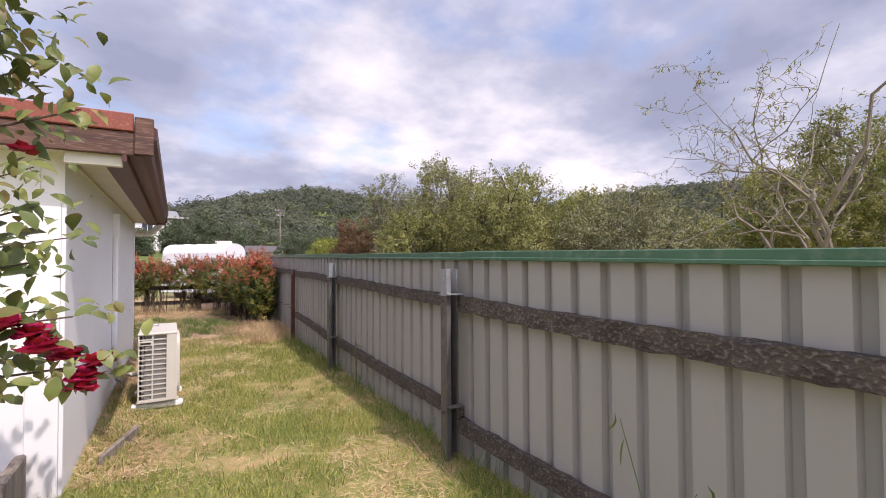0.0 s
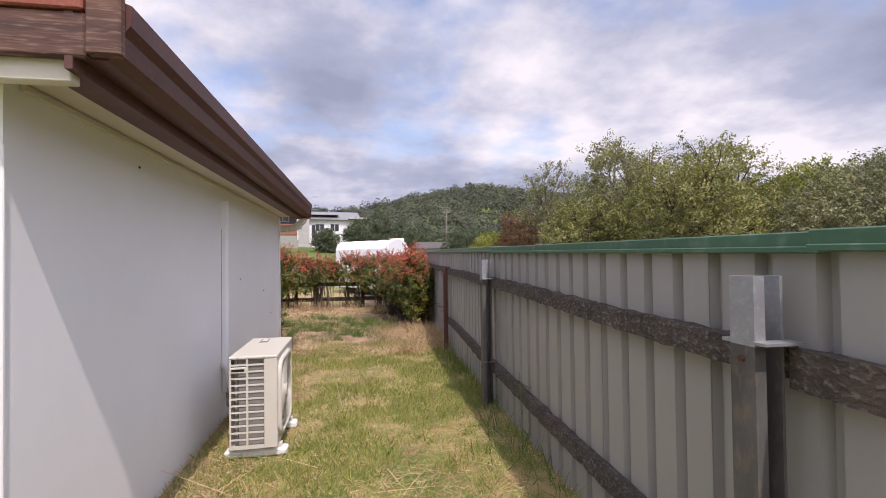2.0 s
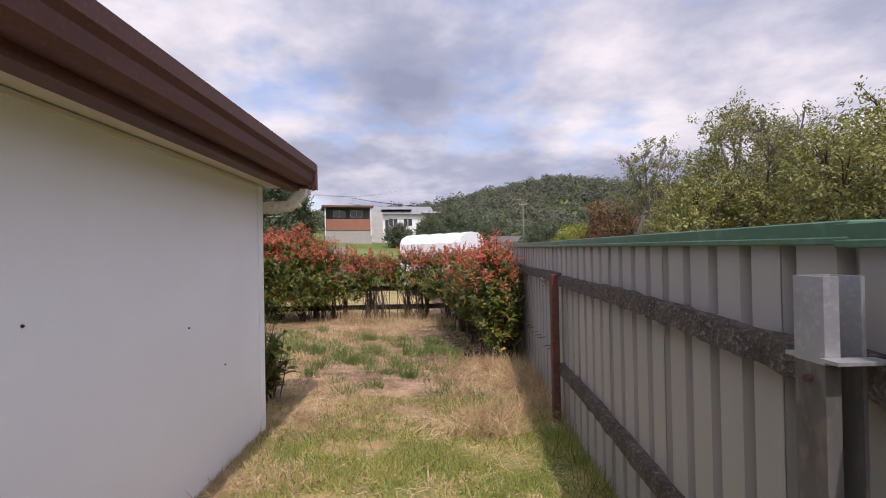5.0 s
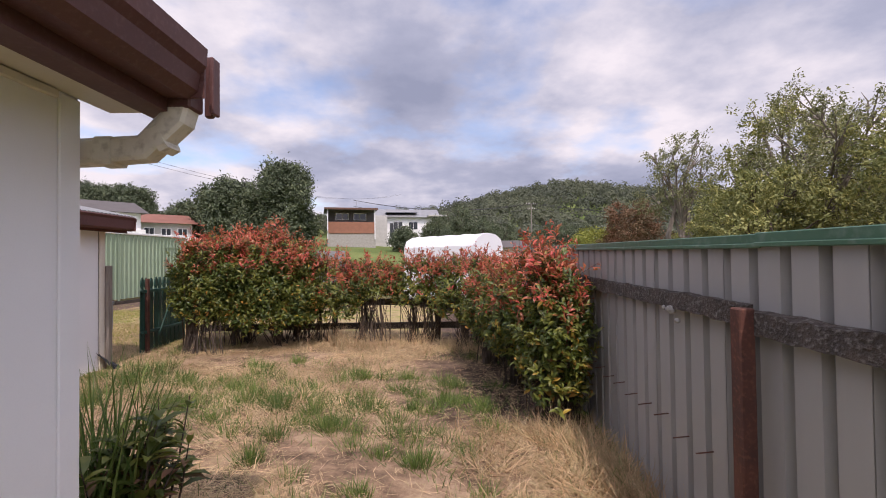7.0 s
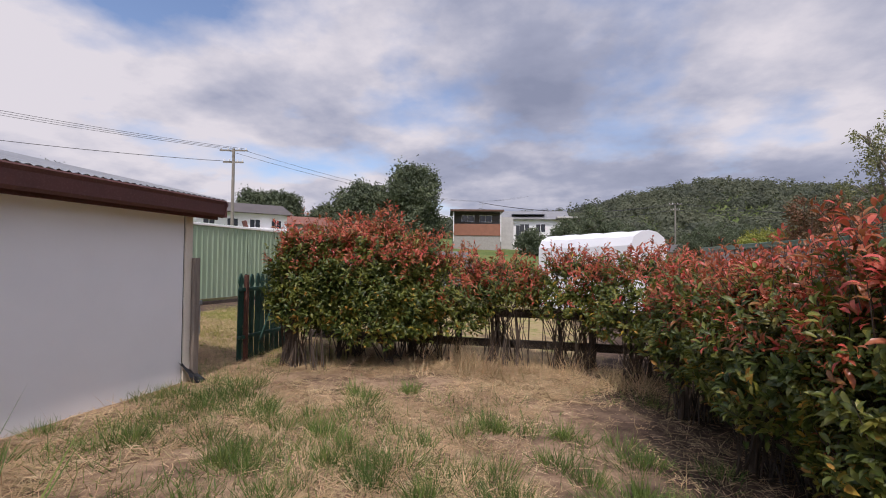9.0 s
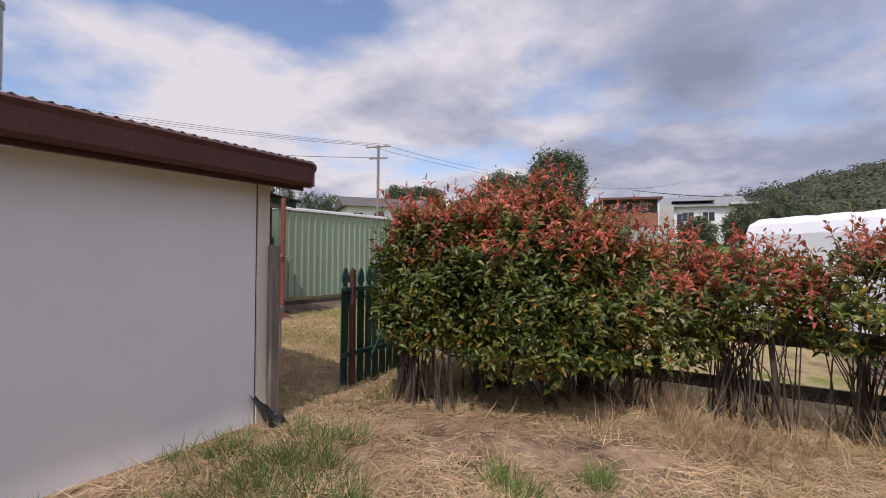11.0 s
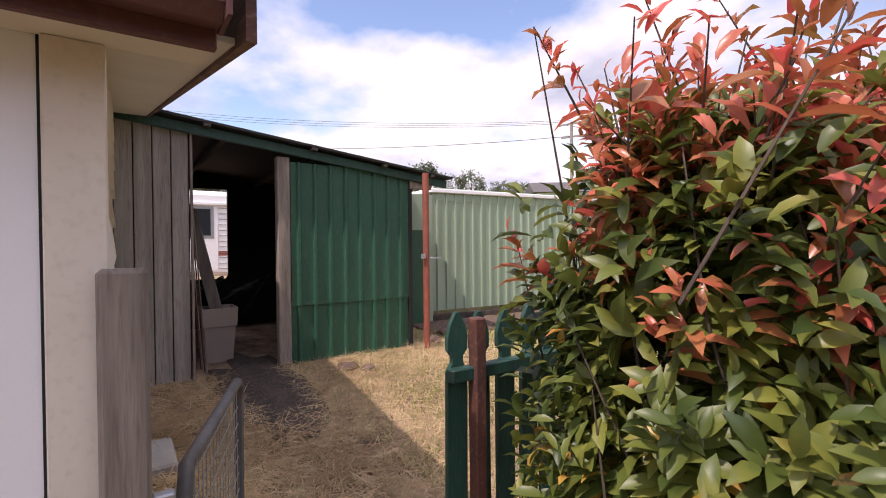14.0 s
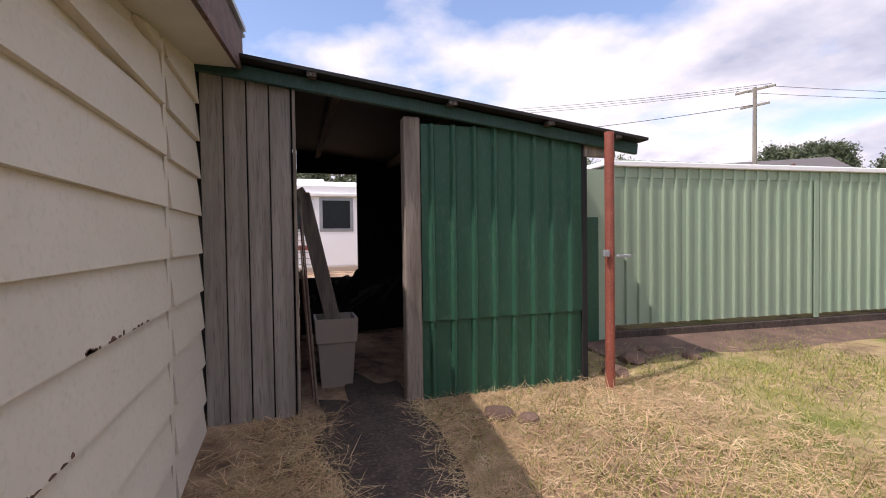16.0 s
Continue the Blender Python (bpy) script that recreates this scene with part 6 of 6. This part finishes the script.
for a, b in zip(rings, rings[1:]):
    for j in range(len(prof) - 1):
        bm.faces.new((a[j], a[j + 1], b[j + 1], b[j]))
bm.faces.new(rings[0])
bm.faces.new(rings[-1][::-1])
part("cover", bm, "canvas", tarp, "white canvas cover")
bm = beam(ca + Vector((0, 0, 0.45)), cb + Vector((0, 0, 0.3)), 1.0, 0.16, 0.02)
part("chassis", bm, "dark", tarp)
for f in (0.25, 0.75):
    for sd in (-0.5, 0.5):
        c = ca.lerp(cb, f) + nor * sd
        c.z = gz(c.x, c.y) + 0.3
        part("wheel", tube(bmesh.new(), [c - nor * 0.08, c + nor * 0.08], 0.3, 14), "blackplastic", tarp)

# caravan seen through the shed
van = thing("caravan", (-16, 16, 0.25), "white caravan with dark windows and a pink stripe", "caravan")
part("body", block((-18.2, 13.6, 0.75), (-16.0, 18.6, 3.0), 0.12), "white", van)
part("stripe", block((-15.998, 13.8, 1.30), (-15.99, 18.4, 1.42)), "redpaint", van)
part("awning_rail", block((-15.998, 13.7, 2.62), (-15.93, 18.5, 2.70), 0.01), "white", van)
wdw = part("window_frame", block((-15.998, 15.72, 1.75), (-15.975, 16.55, 2.60), 0.01), "galv", van)
part("pane", block((-15.974, 15.80, 1.83), (-15.97, 16.47, 2.52)), "glass", wdw)
wdw = part("window_frame", block((-15.998, 14.65, 1.75), (-15.975, 15.35, 2.45), 0.01), "galv", van)
part("pane", block((-15.974, 14.72, 1.82), (-15.97, 15.28, 2.38)), "glass", wdw)
part("door", block((-15.998, 15.62, 0.9), (-15.985, 16.65, 2.68), 0.01), "white", van)
for k in range(12):
    part("rib", block((-15.998, 13.72, 0.95 + 0.145 * k), (-15.988, 15.6, 0.962 + 0.145 * k)), "fan", van)
    part("rib", block((-15.998, 16.67, 0.95 + 0.145 * k), (-15.988, 18.48, 0.962 + 0.145 * k)), "fan", van)
part("roof_hatch", block((-17.3, 15.2, 3.0), (-16.6, 15.9, 3.12), 0.03), "white", van)
for yy in (15.0, 17.2):
    part("wheel", tube(bmesh.new(), [(-16.3, yy, 0.55), (-16.02, yy, 0.55)], 0.33, 16), "blackplastic", van)

# ---------------------------------------------------------------- power poles and wires
def power_pole(x, y, top, label):
    z0 = gz(x, y)
    th = thing("power_pole", (x, y, z0), label, "power pole", "power poles")
    part("pole", tube(bmesh.new(), [(x, y, z0 - 0.3), (x, y, top)], [0.15, 0.11], 8), "polewood", th)
    for dz, w in ((0.15, 1.1), (1.15, 0.8)):
        part("crossarm", beam((x - w, y - w * 0.3, top - dz), (x + w, y + w * 0.3, top - dz), 0.10, 0.12), "polewood", th)
        for s_ in (-0.9, -0.4, 0.4, 0.9):
            part("insulator", tube(bmesh.new(), [(x + w * s_, y + 0.3 * w * s_, top - dz + 0.06), (x + w * s_, y + 0.3 * w * s_, top - dz + 0.24)], 0.045, 6), "white", th)
    return Vector((x, y, top))


pA = power_pole(-26.5, 43.4, 10.9, "tall grey timber power pole with two crossarms")
px, py = polar(11.6, 95, 0.9, 7.8)
pB = power_pole(px, py, 12.3, "distant grey timber power pole with wires")
wires = thing("overhead_wires", (-26.5, 43.4, 10), "thin overhead power cables slung between poles", "cables")


def cable(a, b, sag, r=0.012):
    pts = [a.lerp(b, k / 20) - Vector((0, 0, sag * 4 * (k / 20) * (1 - k / 20))) for k in range(21)]
    part("cable", tube(bmesh.new(), pts, r, 4, False), "wire", wires)


for dx in (-0.9, 0.0, 0.9):
    cable(pA + Vector((dx, 0.3 * dx, 0)), Vector((-58 + dx, 12, 15.2)), 1.0, 0.014)
cable(pA + Vector((0, 0, -1.1)), Vector((-50, 14, 10.3)), 0.8, 0.02)
for dx in (-0.7, 0.7):
    cable(pA + Vector((dx, 0, -0.1)), Vector((-8 + dx, 120, 17)), 2.5, 0.014)
for dz, dx in ((0, -0.9), (0, 0.9), (-1.1, 0)):
    cable(pB + Vector((dx, 0, dz)), Vector((-14, 92, 12.2 + dz)), 1.6, 0.035)
    cable(pB + Vector((dx, 0, dz)), Vector((70, 92, 9.6 + dz)), 1.6, 0.035)
tt = thing("timber_pole", (*polar(61.5, 30), 0), "thin dark leaning pole among the bushes", "pole")
x, y = polar(61.5, 30)
part("pole", tube(bmesh.new(), [(x, y, 0), (x, y, 4.6)], [0.06, 0.045], 6), "bark", tt)
stub = thing("rusty_stub_pole", (-11.0, 25.3, 2.4), "short leaning rusty post end above the shed roof", "post")
part("pole", beam((-10.9, 24.9, 2.4), (-11.0, 24.75, 2.95), 0.14, 0.14, 0.01), "rust", stub)

# ---------------------------------------------------------------- grass, straw and weeds
RNG = np.random.default_rng(3)


def inside_house(x, y):
    return (((x + 7.15) / 1.3) ** 2 + ((y - 15.64) / 0.42) ** 2 < RNG.uniform(0.25, 1.15, len(x))) | ((x < -0.53) & (y > 3.8) & (y < 9.75)) | ((x < -3.78) & (y > 9.6) & (y < 14.5)) | ((x < -7.8) & (y < 17.75)) | (x > np.interp(y, [p[1] for p in FENCE], [p[0] for p in FENCE]) - 0.01) | ((x > -0.28) & (x < 0.1) & (y > 5.57) & (y < 6.43)) | ((x < -8.9 + 0.0763 * (y - 18.75)) & (y < 25.4))


def patch(x, y, f, off):
    return np.array([noise.noise((a * f + off, b * f, off * 1.7)) for a, b in zip(x, y)])


def field(name, n, xr, yr, keep, mat, label, ln, wd, lie, kind="grass"):
    x, y = RNG.uniform(*xr, n), RNG.uniform(*yr, n)
    ok = ~inside_house(x, y)
    x, y = x[ok], y[ok]
    ok = RNG.random(len(x)) < keep(x, y)
    x, y = x[ok], y[ok]
    k = len(x)
    b = np.stack([x, y, ground_z(x, y) - 0.004 + (RNG.uniform(0, 0.035, k) if lie > 1 else 0)], -1)
    a = np.stack([RNG.normal(0, 1, k) * lie, RNG.normal(0, 1, k) * lie, np.ones(k) if lie < 2 else RNG.normal(0.12, 0.12, k) * lie], -1)
    L_ = RNG.uniform(*ln, k)
    up = unit(k) if lie < 2 else unit(k) * 0.5 + [0, 0, 1.0]
    ob = leaves(name, b, a, up, L_, np.full(k, 1.0) * RNG.uniform(*wd, k), mat, None, detail=0, curl=0.3 if lie < 2 else 0.08)
    tagged(ob, label, kind, kind="stuff")


def lawn_keep(x, y):
    p = 0.8 * patch(x, y, 1.3, 3.0) + 0.55 * patch(x, y, 3.7, 8.0)
    return np.clip(0.58 + 2.4 * p, 0.03, 1)


def tuft_keep(x, y):
    p = patch(x, y, 1.1, 5.0) + 0.5 * patch(x, y, 3.0, 2.0)
    band = np.exp(-((y - (13.0 - 0.15 * x)) / 1.05) ** 2)
    wallside = np.exp(-((x + 3.55) / 0.35) ** 2) * (y < 14.2)
    return np.clip((p - 0.02) * 3.0, 0, 1) * np.clip(0.12 + band + wallside, 0, 1)


def straw_keep(x, y):
    bare = 1 - 0.7 * smoothstep(0.6, 1.1, x) * smoothstep(12.2, 13.0, y)
    return np.clip(0.55 + 0.9 * patch(x, y, 0.8, 9.0) + 0.35 * patch(x, y, 3.0, 4.0), 0.06, 1) * bare


field("lawn_grass", 150000, (-1.3, 2.5), (0.6, 10.6), lawn_keep, "grass", "short patchy green lawn with yellowed tips", (0.035, 0.11), (0.004, 0.009), 0.6)
field("lawn_straw", 75000, (-1.3, 2.5), (0.6, 10.6), lambda x, y: 1.05 - lawn_keep(x, y) * 0.85, "straw", "dry cut grass lying on the lawn", (0.04, 0.13), (0.003, 0.006), 3.0, "straw")
field("rough_grass", 45000, (-4.6, 2.3), (10.0, 16.0), tuft_keep, "tuft", "coarse green tufts in dry ground", (0.06, 0.17), (0.004, 0.008), 0.55)
field("dry_straw", 175000, (-4.4, 2.5), (9.6, 17.4), straw_keep, "straw", "dry straw scattered over bare earth", (0.06, 0.22), (0.003, 0.007), 3.4, "straw")
field("hedge_straw", 3200, (-1.5, 1.6), (15.7, 17.3), lambda x, y: np.clip(patch(x, y, 1.5, 1.0) * 2 + 0.3, 0, 1), "straw", "tall dry grass standing under the hedge", (0.15, 0.5), (0.004, 0.008), 0.5, "straw")
field("yard_straw", 85000, (-7.8, -3.9), (14.5, 18.6), lambda x, y: straw_keep(x, y) * np.clip(1.3 - 0.3 * (y - 15.8) - 0.15 * (x + 6.5), 0.2, 1), "straw", "thick dry straw before the sheds", (0.06, 0.22), (0.003, 0.006), 3.2, "straw")
field("yard_grass", 125000, (-9.2, -2.6), (16.0, 28.0), lambda x, y: np.clip(0.48 + 1.8 * patch(x, y, 0.7, 6.0) + 0.08 * (y - 17) + 0.12 * (x + 6.5), 0, 1), "grass", "short yellow-green grass in the back yard", (0.03, 0.09), (0.0045, 0.009), 0.6)
field("yard_cuttings", 40000, (-9.2, -2.6), (17.5, 27.0), lambda x, y: straw_keep(x, y) * np.clip(0.8 - 0.12 * (y - 18), 0.15, 0.8), "straw", "dry cuttings over the yard grass", (0.05, 0.2), (0.003, 0.006), 3.2, "straw")
field("fence_grass", 9000, (1.5, 2.6), (0.6, 13.0), lambda x, y: np.clip((x - np.interp(y, [3, 13], [1.97, 2.5]) + 0.4) * 2.5, 0, 1), "tuft", "longer grass along the fence foot", (0.06, 0.28), (0.004, 0.008), 0.4)
field("wall_straw", 34000, (-0.56, 0.25), (3.9, 10.2), lambda x, y: np.clip(1.0 - (x + 0.5) * 1.9 + patch(x, y, 2.0, 3.0), 0, 1), "straw", "dry straw mulch along the house wall", (0.05, 0.18), (0.004, 0.008), 2.8, "straw")
field("long_stalks", 260, (-0.5, 1.9), (1.2, 10.0), lambda x, y: np.full(len(x), 0.8), "straw", "long dry stalks lying on the lawn", (0.25, 0.7), (0.005, 0.009), 3.5, "straw")
# separate tussocks in the dry ground
RNG = np.random.default_rng(19)
P, A_, L_ = [], [], []
k = 0
while k < 125:
    cx_, cy_ = RNG.uniform(-3.7, 1.6), RNG.uniform(10.6, 15.8)
    w = math.exp(-((cy_ - (13.0 - 0.15 * cx_)) / 1.2) ** 2) + 0.9 * math.exp(-((cx_ + 3.5) / 0.45) ** 2) * (cy_ < 14.3)
    if RNG.random() > w + 0.05:
        continue
    k += 1
    q = int(RNG.uniform(60, 190))
    s_ = RNG.uniform(0.04, 0.11)
    o = RNG.normal(0, s_, (q, 2))
    P.append(np.stack([cx_ + o[:, 0], cy_ + o[:, 1], ground_z(cx_ + o[:, 0], cy_ + o[:, 1]) - 0.005], -1))
    A_.append(np.stack([o[:, 0] * 5 + RNG.normal(0, 0.3, q), o[:, 1] * 5 + RNG.normal(0, 0.3, q), np.ones(q)], -1))
    L_.append(RNG.uniform(0.06, 0.20, q) * RNG.uniform(0.7, 1.2))
P, A_, L_ = np.concatenate(P), np.concatenate(A_), np.concatenate(L_)
tagged(leaves("tussocks", P, A_, unit(len(P)), L_, np.full(len(P), 0.006), "tuft", None, detail=0, curl=0.3), "separate green grass tussocks in dry earth", "grass", kind="stuff")
field("fence_straw", 16000, (0.9, 2.4), (9.4, 12.4), lambda x, y: np.clip((x - 1.0) * 0.9 * (0.5 + patch(x, y, 1.6, 2.0) * 1.6), 0, 1), "straw", "heaped dry grass by the fence foot", (0.12, 0.40), (0.004, 0.008), 1.3, "straw")
field("hedge_litter", 26000, (-3.6, 2.2), (15.3, 17.2), lambda x, y: np.clip(0.4 + 1.4 * patch(x, y, 1.2, 7.0), 0.05, 1), "straw", "matted dry grass along the hedge foot", (0.10, 0.34), (0.003, 0.007), 2.6, "straw")
# a few green weed stalks on the fence
for k, (yy, zz, bend) in enumerate(((1.35, 0.75, 0.25), (1.25, 0.55, -0.2), (5.3, 0.6, 0.10))):
    x = fence_at(yy) - 0.12
    wd = thing("tall_weed", (x, yy, 0), "single tall green grass stalk against the fence", "weed", "weeds by the fence")
    b = Vector((x, yy, gz(x, yy)))
    part("stalk", tube(bmesh.new(), [b, b + Vector((0, 0.02, zz * 0.5)), b + Vector((0, bend * 0.6, zz))], [0.004, 0.003, 0.002], 5), "tuft", wd)
    kk = 4
    for q in range(kk):
        leaves("leaf", np.array([b + Vector((0, bend * 0.3 * q, zz * (0.3 + 0.2 * q)))]), RNG.normal(0, 1, (1, 3)) + [0, 0, 0.6], unit(1), np.full(1, 0.13), np.full(1, 0.010), "tuft", wd)
